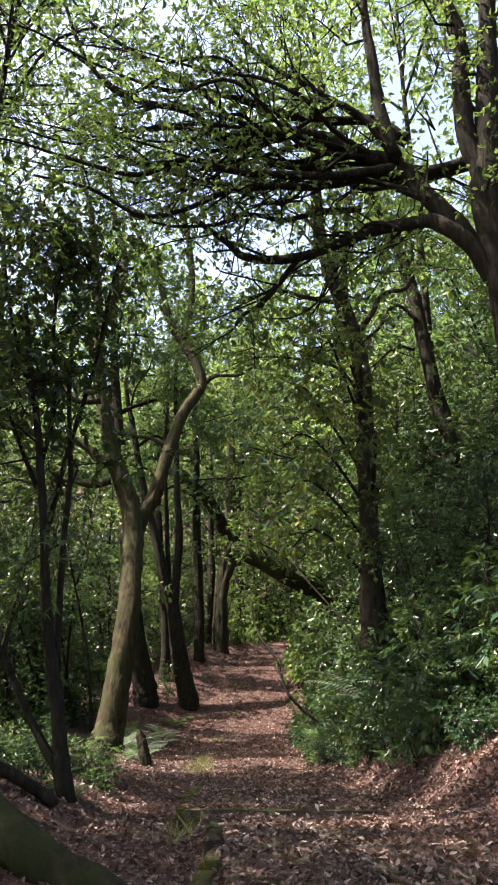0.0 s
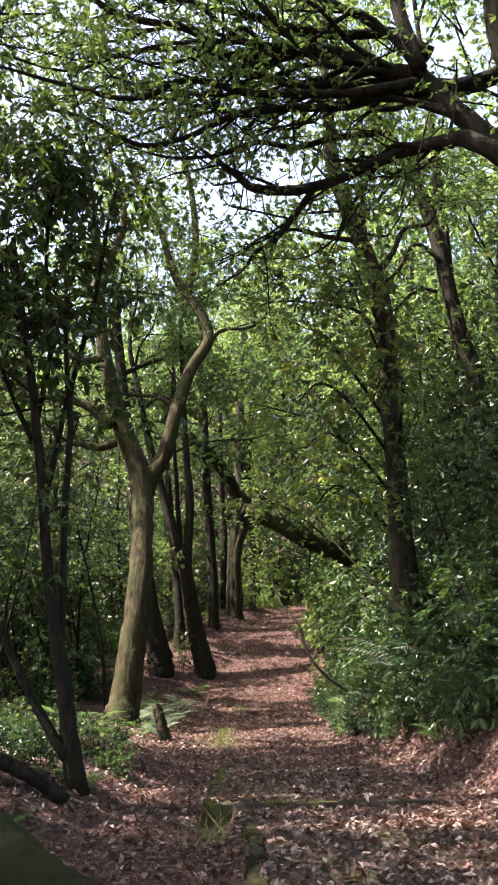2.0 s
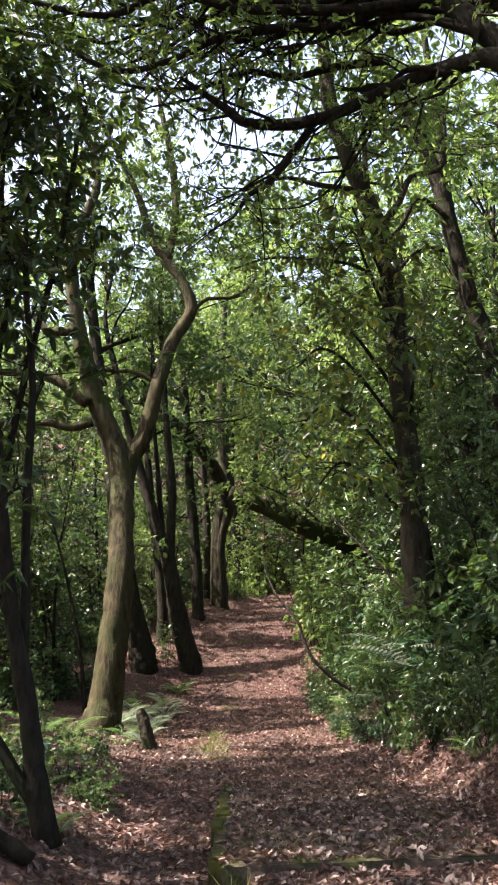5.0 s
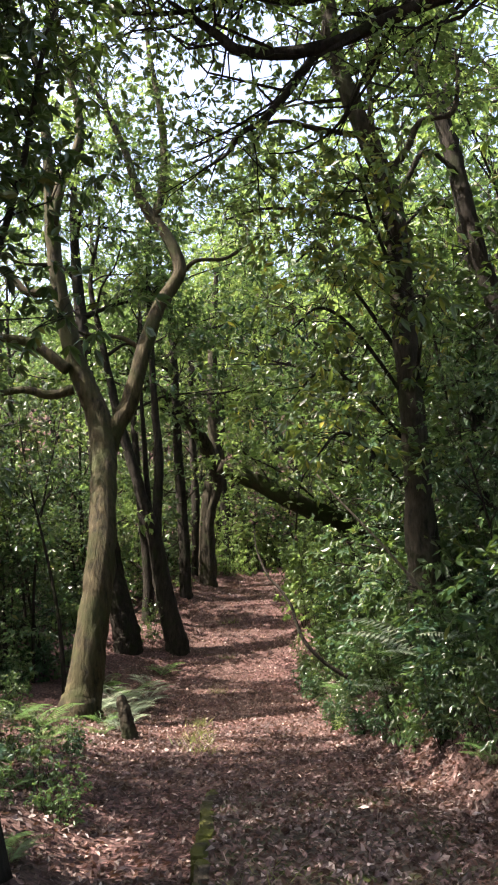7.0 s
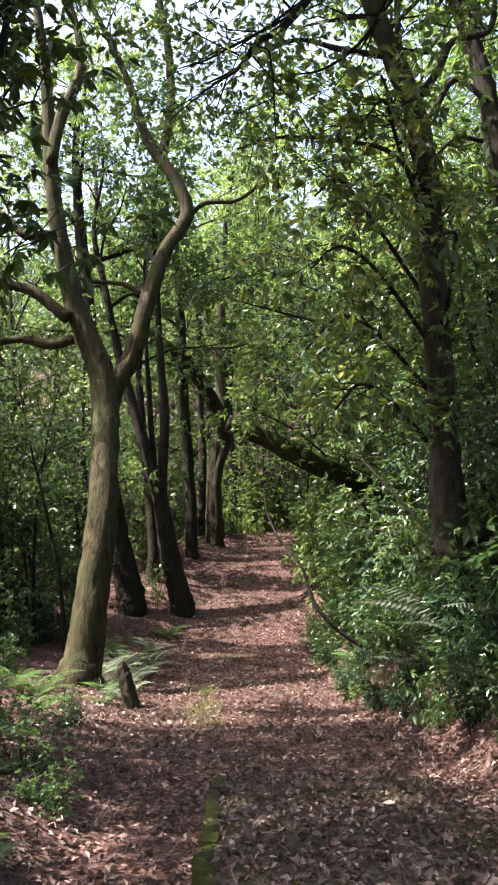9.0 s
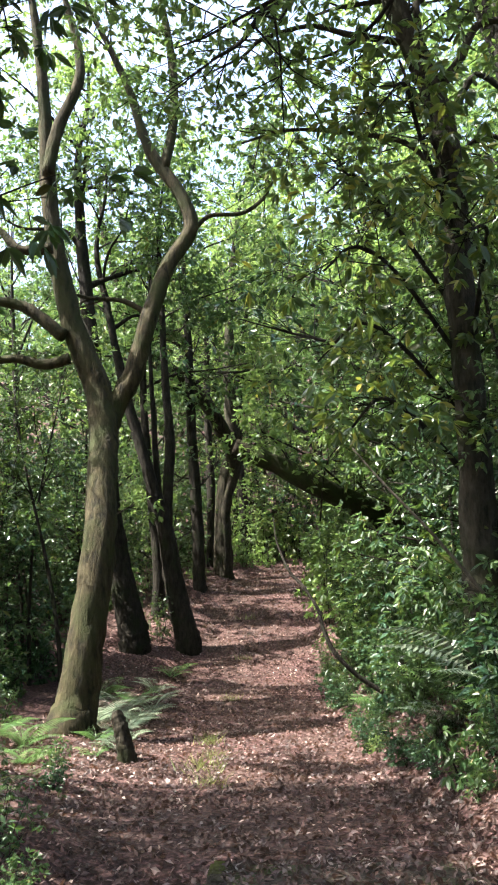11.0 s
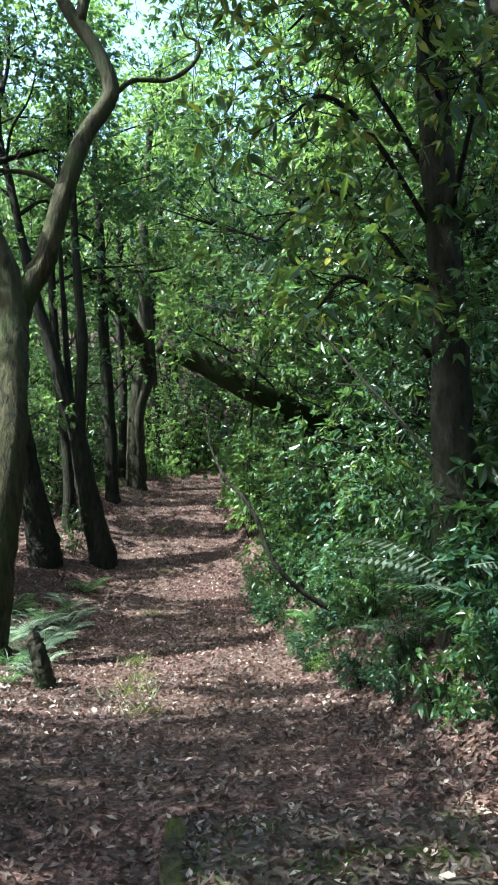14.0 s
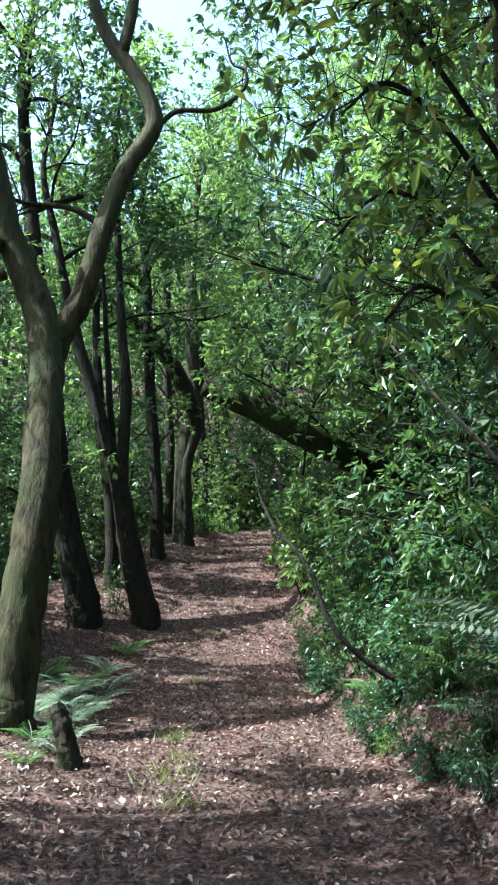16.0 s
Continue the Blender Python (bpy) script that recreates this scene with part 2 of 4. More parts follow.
def stick_arrays(a, b, ra, rb, sag=0.12):
    """Many thin three-sided twigs from a to b, each bent once."""
    n = len(a)
    if sag == 0.0:
        return straight_sticks(a, b, ra, rb)
    mid = (a + b) / 2 + rng.standard_normal((n, 3)) * sag * np.linalg.norm(b - a, axis=1)[:, None]
    rings = np.stack([a, mid, b], 1)
    rad = np.stack([ra, (ra + rb) / 2, rb], 1)
    d = b - a
    d /= np.linalg.norm(d, axis=1)[:, None] + 1e-9
    n1 = np.cross(d, [0.31, 0.9, 0.2])
    n1 /= np.linalg.norm(n1, axis=1)[:, None] + 1e-9
    n2 = np.cross(d, n1)
    ang = np.array([0, 2.094, 4.189])
    ringdir = np.cos(ang)[None, :, None] * n1[:, None] + np.sin(ang)[None, :, None] * n2[:, None]
    v = rings[:, :, None] + rad[:, :, None, None] * ringdir[:, None]
    base = (np.arange(n) * 9)[:, None, None]
    q = np.array([[r * 3 + s, r * 3 + (s + 1) % 3, (r + 1) * 3 + (s + 1) % 3, (r + 1) * 3 + s] for r in (0, 1) for s in range(3)])
    return v.reshape(-1, 3), (q[None] + base).reshape(-1, 4)


# holes cut in the canopy leaves to throw placed light patches: x, y, z of the lit place and radius
SUN_HOLES = [(-2.85, 17.3, 1.6, 0.65), (-2.75, 17.4, 2.7, 0.5), (-2.7, 17.8, 3.5, 0.35), (-2.2, 18.7, 6.4, 0.4), (1.5, 10.3, 0.9, 0.4), (1.3, 11.2, 0.8, 0.35),
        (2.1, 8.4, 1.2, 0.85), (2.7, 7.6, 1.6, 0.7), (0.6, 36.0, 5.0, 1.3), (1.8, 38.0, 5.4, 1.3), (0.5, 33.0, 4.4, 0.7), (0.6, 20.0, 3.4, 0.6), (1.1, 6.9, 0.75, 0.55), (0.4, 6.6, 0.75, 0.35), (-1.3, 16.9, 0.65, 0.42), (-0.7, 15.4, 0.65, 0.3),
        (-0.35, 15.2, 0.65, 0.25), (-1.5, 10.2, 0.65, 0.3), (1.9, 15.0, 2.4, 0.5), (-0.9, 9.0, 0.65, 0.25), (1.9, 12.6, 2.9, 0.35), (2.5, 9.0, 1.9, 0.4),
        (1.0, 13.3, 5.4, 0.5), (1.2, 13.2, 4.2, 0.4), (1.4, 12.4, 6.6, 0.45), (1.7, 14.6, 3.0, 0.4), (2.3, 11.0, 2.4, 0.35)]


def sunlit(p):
    """True where a leaf at p is cut away to let a placed light patch through."""
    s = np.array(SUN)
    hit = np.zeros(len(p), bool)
    for x, y, z, r in SUN_HOLES:
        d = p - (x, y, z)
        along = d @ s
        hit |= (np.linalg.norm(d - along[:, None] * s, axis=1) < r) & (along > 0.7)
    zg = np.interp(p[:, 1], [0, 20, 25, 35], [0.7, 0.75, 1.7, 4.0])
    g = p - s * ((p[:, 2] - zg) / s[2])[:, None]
    # noise cuts further leaves, for sun stripes on the path and flecks beside it
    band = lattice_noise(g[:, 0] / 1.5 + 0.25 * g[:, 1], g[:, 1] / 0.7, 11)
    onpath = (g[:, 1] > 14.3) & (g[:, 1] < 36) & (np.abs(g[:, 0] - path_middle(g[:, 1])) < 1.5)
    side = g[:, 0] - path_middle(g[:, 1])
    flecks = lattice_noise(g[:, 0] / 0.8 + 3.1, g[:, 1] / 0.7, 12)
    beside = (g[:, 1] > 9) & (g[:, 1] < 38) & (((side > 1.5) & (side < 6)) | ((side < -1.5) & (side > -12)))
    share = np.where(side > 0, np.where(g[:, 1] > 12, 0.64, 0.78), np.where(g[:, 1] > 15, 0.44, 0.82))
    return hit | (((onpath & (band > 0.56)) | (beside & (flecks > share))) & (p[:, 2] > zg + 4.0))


def leaf_arrays(c, size, upright=0.9, width=0.42, droop=0.3, fine=False, axis=None):
    """One folded, pointed leaf at every place c, along its axis where that is given."""
    n = len(c)
    nor = rng.standard_normal((n, 3)) * (1 - 0.55 * upright) + np.array([0, 0, upright])
    nor /= np.linalg.norm(nor, axis=1)[:, None]
    d = np.cross(nor, rng.standard_normal((n, 3)))
    d /= np.linalg.norm(d, axis=1)[:, None] + 1e-9
    if axis is not None:
        d = axis
        nor = nor - d * (nor * d).sum(1)[:, None]
        nor /= np.linalg.norm(nor, axis=1)[:, None] + 1e-9
    side = np.cross(nor, d)
    d = d - np.array([0, 0, 1]) * (droop * rng.random((n, 1)))
    s = np.asarray(size).reshape(-1, 1) * np.ones((n, 1))
    w = s * width * 0.5 * (0.8 + 0.4 * rng.random((n, 1)))
    if fine:
        dip = np.array([0, 0, 0.1]) * s
        v = np.stack([c - d * s * 0.5, c - d * s * 0.2 + side * w * 0.85 + nor * w * 0.3, c + d * s * 0.15 + side * w * 0.8 + nor * w * 0.2 - dip * 0.3, c + d * s * 0.5 - dip,
                      c + d * s * 0.15 - side * w * 0.8 + nor * w * 0.2 - dip * 0.3, c - d * s * 0.2 - side * w * 0.85 + nor * w * 0.3, c], 1)
        base = (np.arange(n) * 7)[:, None, None]
        return v.reshape(-1, 3), (np.array([[0, 6, 1], [1, 6, 2], [2, 6, 3], [0, 5, 6], [5, 4, 6], [4, 3, 6]])[None] + base).reshape(-1, 3)
    v = np.stack([c - d * s * 0.5, c - d * s * 0.05 + side * w + nor * w * 0.35, c + d * s * 0.5, c - d * s * 0.05 - side * w + nor * w * 0.35], 1)
    base = (np.arange(n) * 4)[:, None, None]
    return v.reshape(-1, 3), (np.array([[0, 3, 2], [0, 2, 1]])[None] + base).reshape(-1, 3)


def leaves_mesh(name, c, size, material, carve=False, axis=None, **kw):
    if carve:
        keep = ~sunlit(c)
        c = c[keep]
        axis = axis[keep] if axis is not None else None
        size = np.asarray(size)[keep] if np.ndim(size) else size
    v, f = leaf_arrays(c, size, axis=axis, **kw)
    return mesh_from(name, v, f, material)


def around(centres, radius, each, flat=0.6):
    """Places of leaves in clumps round the centres."""
    k = len(centres)
    o = rng.standard_normal((k, each, 3))
    o /= np.linalg.norm(o, axis=2)[..., None]
    o *= rng.random((k, each, 1)) ** 0.45
    o[..., 2] *= flat
    return (np.asarray(centres)[:, None] + o * np.asarray(radius).reshape(-1, 1, 1)).reshape(-1, 3)


def sprigs(centres, radius, each, flat, size, per=5):
    """Leaves that fan out from small twig ends, which fill clumps round the centres: places, sizes and axes."""
    nodes = max(1, round(each / per))
    tips = around(centres, radius, nodes, flat)
    lead = tips - np.repeat(np.asarray(centres), nodes, axis=0)
    lead = lead / (np.linalg.norm(lead, axis=1)[:, None] + 1e-6)
    d = lead[:, None] * 0.75 + rng.standard_normal((len(tips), per, 3)) * np.array([0.7, 0.7, 0.4]) - np.array([0, 0, 0.18])
    d /= np.linalg.norm(d, axis=2)[..., None] + 1e-9
    s = size * (0.75 + 0.5 * rng.random((len(tips), 1, 1))) * (0.8 + 0.4 * rng.random((len(tips), per, 1)))
    c = tips[:, None] + d * s * 0.55
    return c.reshape(-1, 3), s.reshape(-1), d.reshape(-1, 3)


def in_view_corridor(p):
    """The open space over the path and between it and the great trunk, where nothing hangs."""
    over = (np.abs(p[:, 0] - path_middle(p[:, 1])) < 1.7) & (p[:, 2] < ground_z(path_middle(p[:, 1]), p[:, 1]) + 4.2) & (p[:, 1] < 34) & (p[:, 1] > -6)
    left = (p[:, 1] < 19.5) & (p[:, 1] > -2) & (p[:, 0] > -1.2 - 0.17 * p[:, 1]) & (p[:, 0] < 0.8) & (p[:, 2] < 1.2 + 0.42 * p[:, 1])
    start = (np.abs(p[:, 0]) < 2.6) & (p[:, 1] > -4) & (p[:, 1] < 7) & (p[:, 2] < 8.0)
    return over | left | start


def tree(name, label, category, limbs, bark, leaf=None, twigs=14, twig_length=1.2, leaf_size=0.11, each=60, clump=0.45, start=0.35, sides=10, up=0.25, carve=True, trunk_twigs=0, bent=0.12, steps=5, keep_clear=True, subs=3, upright=0.9, fine=False):
    """A tree of tapering limbs, each with thin twigs and clumps of leaves on it."""
    x, y, z, r = limbs[0][1][0]
    root = tagged(new(name), label, category)
    root.location = (x, y, z)
    back = Matrix.Translation((-x, -y, -z))
    starts, ends, r0, clumps = [], [], [], []
    gz = float(ground_z(x, y))
    if z > gz - 0.1 and keep_clear:
        limbs = [("trunk", [(x + 0.02, y, gz - 0.35, r * 1.12)] + list(limbs[0][1]))] + list(limbs[1:])
    for part_name, pts in limbs:
        if pts[-1][3] > 0.025:
            a, e = np.array(pts[-2][:3]), np.array(pts[-1][:3])
            w = (e - a) / np.linalg.norm(e - a) + np.array([0.1, 0.0, 0.15])
            pts = list(pts) + [(*(e + w * 0.9), pts[-1][3] * 0.55), (*(e + w * 1.9 + np.array([0.1, 0.1, 0])), 0.012)]
        me, c = tube_mesh(part_name, pts, bark, sides=sides if pts[0][3] > 0.08 else min(6, sides), steps=steps)
        me.transform(back)
        child(part_name, me, root)
        count = trunk_twigs if part_name == "trunk" else twigs
        for _ in range(count):
            u = start + (1 - start) * rng.random()
            i = min(int(u * (len(c) - 1)), len(c) - 2)
            a = c[i, :3]
            d = (c[i + 1, :3] - a) / (np.linalg.norm(c[i + 1, :3] - a) + 1e-9)
            w = rng.standard_normal(3) * 0.75 + d * 0.8 + np.array([0, 0, up])
            b = a + w / np.linalg.norm(w) * twig_length * (0.4 + 0.8 * rng.random())
            rr = max(min(c[i, 3] * 0.45, 0.035), 0.009)
            starts.append(a), ends.append(b), r0.append(rr)
            for _ in range(subs):
                s = a + (b - a) * (0.4 + 0.55 * rng.random())
                w2 = (b - a) / twig_length * 0.6 + rng.standard_normal(3) * 0.6 + np.array([0, 0, up])
                e = s + w2 / np.linalg.norm(w2) * twig_length * (0.25 + 0.4 * rng.random())
                starts.append(s), ends.append(e), r0.append(rr * 0.5)
                clumps.append(e)
            clumps.append(b)
    if starts:
        a, b, rr = np.array(starts), np.array(ends), np.array(r0)
        v, f = stick_arrays(a, b, rr, rr * 0.35, bent)
        me = mesh_from("branchwork", v, f, bark)
        me.transform(back)
        tagged(child("branchwork", me, root), kind="stuff")
    if leaf and clumps:
        c, s, d = sprigs(np.array(clumps), clump * (0.7 + 0.6 * rng.random(len(clumps))), each, 0.6, leaf_size)
        if keep_clear:
            clear = ~in_view_corridor(c)
            c, s, d = c[clear], s[clear], d[clear]
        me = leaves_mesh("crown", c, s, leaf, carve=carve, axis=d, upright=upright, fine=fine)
        me.transform(back)
        tagged(child("crown", me, root), kind="stuff")
    return root


def forest_limbs(h, spread, r, branches, lean=0.1, low=0.42):
    """Limbs of an ordinary forest tree at the origin, h metres high."""
    lx, ly = rng.standard_normal(2) * lean
    pts = [(lx * h * u + 0.15 * math.sin(u * 5 + lx * 40), ly * h * u + 0.15 * math.cos(u * 4), -0.5 + (h * 0.85 + 0.5) * u, r * (1.25 if u == 0 else 1 - 0.8 * u)) for u in (0, 0.12, 0.3, 0.5, 0.7, 0.86, 1)]
    limbs = [("trunk", pts)]
    for i in range(branches):
        u = low + (0.97 - low) * (i + rng.random()) / branches
        j = min(int(u * 6), 5)
        a = np.array(pts[j]) * (1 - (u * 6 - j)) + np.array(pts[j + 1]) * (u * 6 - j)
        ang = i * 2.4 + rng.random()
        reach = spread * (1.15 - 0.6 * u) * (0.7 + 0.5 * rng.random())
        rise = h * (0.1 + 0.12 * rng.random())
        d = np.array([math.cos(ang), math.sin(ang)])
        limbs.append(("limb", [(*a[:3], a[3] * 0.6), (*(a[:2] + d * reach * 0.35), a[2] + rise * 0.5, a[3] * 0.45),
                               (*(a[:2] + d * reach * 0.7 + rng.standard_normal(2) * 0.3), a[2] + rise * 0.8, a[3] * 0.3), (*(a[:2] + d * reach), a[2] + rise, a[3] * 0.12)]))
    return limbs


def moved(limbs, x, y, z):
    return [(n, [(a + x, b + y, c + z, r) for a, b, c, r in pts]) for n, pts in limbs]


# ---- ground ----
def build_ground():
    xs = np.concatenate([np.linspace(-90, -12, 20), np.linspace(-11.5, -3.2, 30), np.linspace(-3, 4, 88), np.linspace(4.2, 12, 26), np.linspace(13, 90, 20)])
    ys = np.concatenate([np.linspace(-90, -6, 16), np.linspace(-5, 2.5, 24), np.linspace(2.6, 22, 220), np.linspace(22.3, 42, 80), np.linspace(43, 150, 30)])
    gx, gy = np.meshgrid(xs, ys)
    v = np.stack([gx, gy, ground_z(gx, gy)], -1).reshape(-1, 3)
    nx = len(xs)
    i, j = np.meshgrid(np.arange(len(ys) - 1), np.arange(nx - 1), indexing="ij")
    f = np.stack([i * nx + j, i * nx + j + 1, (i + 1) * nx + j + 1, (i + 1) * nx + j], -1).reshape(-1, 4)
    tagged(new("ground", mesh_from("ground", v, f, GROUND, True)), "forest floor covered in reddish brown fallen leaves", "ground", kind="structure")


build_ground()


def slab(x0, x1, y0, y1, lift):
    """A worn concrete slab of the path, with a broken mossy edge."""
    bm = bmesh.new()
    nx, ny = 14, 30
    grid = {}
    for i in range(nx + 1):
        for j in range(ny + 1):
            x, y = x0 + (x1 - x0) * i / nx, y0 + (y1 - y0) * j / ny
            if i in (0, nx) or j in (0, ny):
                x += (random.random() - 0.5) * 0.05
                y += (random.random() - 0.5) * 0.06
            mid = float(ground_z(path_middle(y), y))
            edge = 0.012 if i in (0, nx) or j in (0, ny) else 0
            grid[i, j] = bm.verts.new((x, y, mid + lift - edge + random.uniform(-0.006, 0.006)))
    for i in range(nx):
        for j in range(ny):
            bm.faces.new((grid[i, j], grid[i + 1, j], grid[i + 1, j + 1], grid[i, j + 1]))
    rim = [e for e in bm.edges if len(e.link_faces) == 1]
    made = bmesh.ops.extrude_edge_only(bm, edges=rim)["geom"]
    for v in made:
        if isinstance(v, bmesh.types.BMVert):
            v.co.z -= 0.2
    bmesh.ops.recalc_face_normals(bm, faces=bm.faces)
    me = bpy.data.meshes.new("slab")
    bm.to_mesh(me)
    bm.free()
    me.materials.append(STONE)
    return tagged(new("path_slab", me), "worn concrete path slab with mossy edge under leaves", "slab", "path slabs", "structure")


slab(-0.16, 1.5, 1.0, 6.7, 0.05)
slab(-0.5, 1.1, 7.6, 11.3, 0.05)
MOSSY = bark_material("bright_moss_stone", (0.025, 0.022, 0.016), (0.075, 0.062, 0.046), (0.08, 0.09, 0.018), 0.7, 25.0)


def kerb_stone(x, y, length, turn):
    """One rough mossy edge stone of the slab."""
    bm = bmesh.new()
    bmesh.ops.create_cube(bm, size=1.0, matrix=Matrix.Diagonal((0.11, length, 0.26, 1)))
    bmesh.ops.bevel(bm, geom=bm.edges[:], offset=0.018, segments=2, affect="EDGES")
    bmesh.ops.subdivide_edges(bm, edges=[e for e in bm.edges if e.calc_length() > 0.2], cuts=4)
    for v in bm.verts:
        v.co += Vector(noise.noise_vector(v.co * 9 + Vector((y, x, 0)))) * 0.03
    me = bpy.data.meshes.new("kerb_stone")
    bm.to_mesh(me)
    bm.free()
    me.materials.append(MOSSY)
    ob = new("kerb_stone", me)
    ob.matrix_world = pose(x, y, float(ground_z(path_middle(y), y)) - 0.055, -1, 2, turn)
    tagged(ob, "rough mossy kerb stone along the path slab", "kerb stone", "kerb stones")


for x0, y0, y1, n in [(-0.2, 3.6, 6.7, 6), (-0.54, 7.7, 11.3, 7)]:
    for k in range(n):
        kerb_stone(x0 + 0.02 * math.sin(k * 2.3), y0 + (y1 - y0) * (k + 0.5) / n, (y1 - y0) / n - 0.015, 1.5 * math.sin(k * 1.7))

# ---- the trees along the path ----
tree("tree", "large forked tree with tan mossy bark beside the path", "tree", [
    ("trunk", [(-2.70, 17.40, 0.94, 0.36), (-2.66, 17.50, 1.25, 0.3), (-2.58, 17.60, 1.98, 0.265), (-2.48, 17.90, 3.27, 0.245), (-2.50, 18.30, 4.49, 0.235), (-2.57, 18.70, 5.39, 0.24), (-2.72, 18.90, 6.14, 0.235), (-2.97, 18.90, 6.75, 0.21), (-3.21, 18.90, 7.43, 0.19), (-3.51, 18.90, 8.82, 0.155), (-3.65, 18.90, 9.89, 0.14), (-3.72, 18.90, 10.87, 0.12), (-3.84, 18.90, 12.13, 0.1), (-4.09, 18.90, 13.71, 0.07), (-4.39, 18.90, 14.93, 0.05)]),
    ("limb", [(-3.61, 18.70, 9.91, 0.1), (-3.46, 18.70, 10.81, 0.1), (-3.12, 18.70, 11.72, 0.085), (-3.16, 18.70, 12.50, 0.07), (-3.44, 18.70, 13.55, 0.05), (-3.64, 18.70, 14.76, 0.035)]),
    ("limb", [(-2.58, 18.70, 5.08, 0.14), (-2.41, 18.90, 5.81, 0.17), (-2.12, 18.90, 6.38, 0.155), (-1.86, 19.00, 7.44, 0.14), (-1.57, 19.20, 8.44, 0.13), (-1.18, 19.30, 9.17, 0.125), (-1.38, 19.30, 9.87, 0.11), (-1.81, 19.30, 10.50, 0.1), (-2.06, 19.30, 11.08, 0.085), (-2.27, 19.30, 11.85, 0.07), (-2.65, 19.30, 12.78, 0.055), (-3.14, 19.30, 13.86, 0.04)]),
    ("limb", [(-1.66, 19.30, 10.31, 0.085), (-1.48, 19.30, 11.45, 0.08), (-1.54, 19.30, 12.76, 0.07), (-1.77, 19.30, 14.12, 0.05), (-1.89, 19.30, 15.53, 0.03)]),
    ("limb", [(-1.11, 19.30, 9.17, 0.045), (-0.82, 19.30, 9.41, 0.042), (-0.25, 19.30, 9.45, 0.038), (0.16, 19.30, 9.78, 0.032), (0.20, 19.30, 10.10, 0.025), (-0.00, 19.30, 10.22, 0.018), (-0.11, 19.30, 10.67, 0.01)]),
    ("limb", [(-1.87, 19.10, 7.41, 0.06), (-2.07, 19.10, 7.60, 0.055), (-2.39, 19.10, 7.75, 0.05), (-2.99, 19.10, 7.81, 0.035), (-3.36, 19.10, 7.98, 0.02)]),
    ("limb", [(-3.25, 18.70, 6.97, 0.12), (-3.52, 18.70, 7.20, 0.11), (-3.95, 18.70, 7.51, 0.1), (-4.53, 18.70, 7.63, 0.08), (-5.27, 18.70, 7.74, 0.06), (-6.13, 18.70, 8.09, 0.03)]),
    ("limb", [(-3.12, 18.60, 6.56, 0.1), (-3.53, 18.60, 6.46, 0.085), (-4.05, 18.60, 6.57, 0.07), (-4.67, 18.60, 6.48, 0.05), (-5.39, 18.60, 6.60, 0.03)]),
    ("limb", [(-3.47, 18.60, 8.50, 0.1), (-3.77, 18.60, 8.47, 0.09), (-4.06, 18.60, 8.51, 0.08), (-4.41, 18.60, 8.88, 0.06), (-4.95, 18.60, 9.14, 0.03)]),
], BARK_MAIN, LEAF_MID, twigs=6, twig_length=1.2, leaf_size=0.12, each=18, clump=0.5, start=0.6, sides=16)
def crowned(limbs, low, count, reach, rise=0.9):
    """The limbs of a tree, its trunk drawn on upwards, with side limbs that carry a crown from the height low."""
    pts = [p for p in limbs[0][1]]
    x, y, z, r = pts[-1]
    pts += [(x + 0.2, y + 0.1, z + 1.6, r * 0.7), (x + 0.1, y + 0.3, z + 3.2, 0.02)]
    path = np.array(pts)
    out = [(limbs[0][0], pts)] + list(limbs[1:])
    for k in range(count):
        h = low + (path[-1, 2] - 0.6 - low) * (k + rng.random()) / count
        at = np.array([np.interp(h, path[:, 2], path[:, i]) for i in range(4)])
        ang, far = k * 2.4 + rng.random(), reach * rng.uniform(0.7, 1.2)
        d = np.array([math.cos(ang), math.sin(ang), 0])
        kink = rng.standard_normal(3) * 0.16 * far * np.array([1, 1, 0.5])
        out.append(("limb", [(*at[:3], at[3] * 0.55), (*(at[:3] + d * far * 0.3 + [0, 0, rise * 0.5]), at[3] * 0.4), (*(at[:3] + d * far * 0.65 + kink + [0, 0, rise * 0.7]), at[3] * 0.28), (*(at[:3] + d * far + kink + [0, 0, rise]), 0.012)]))
    return out


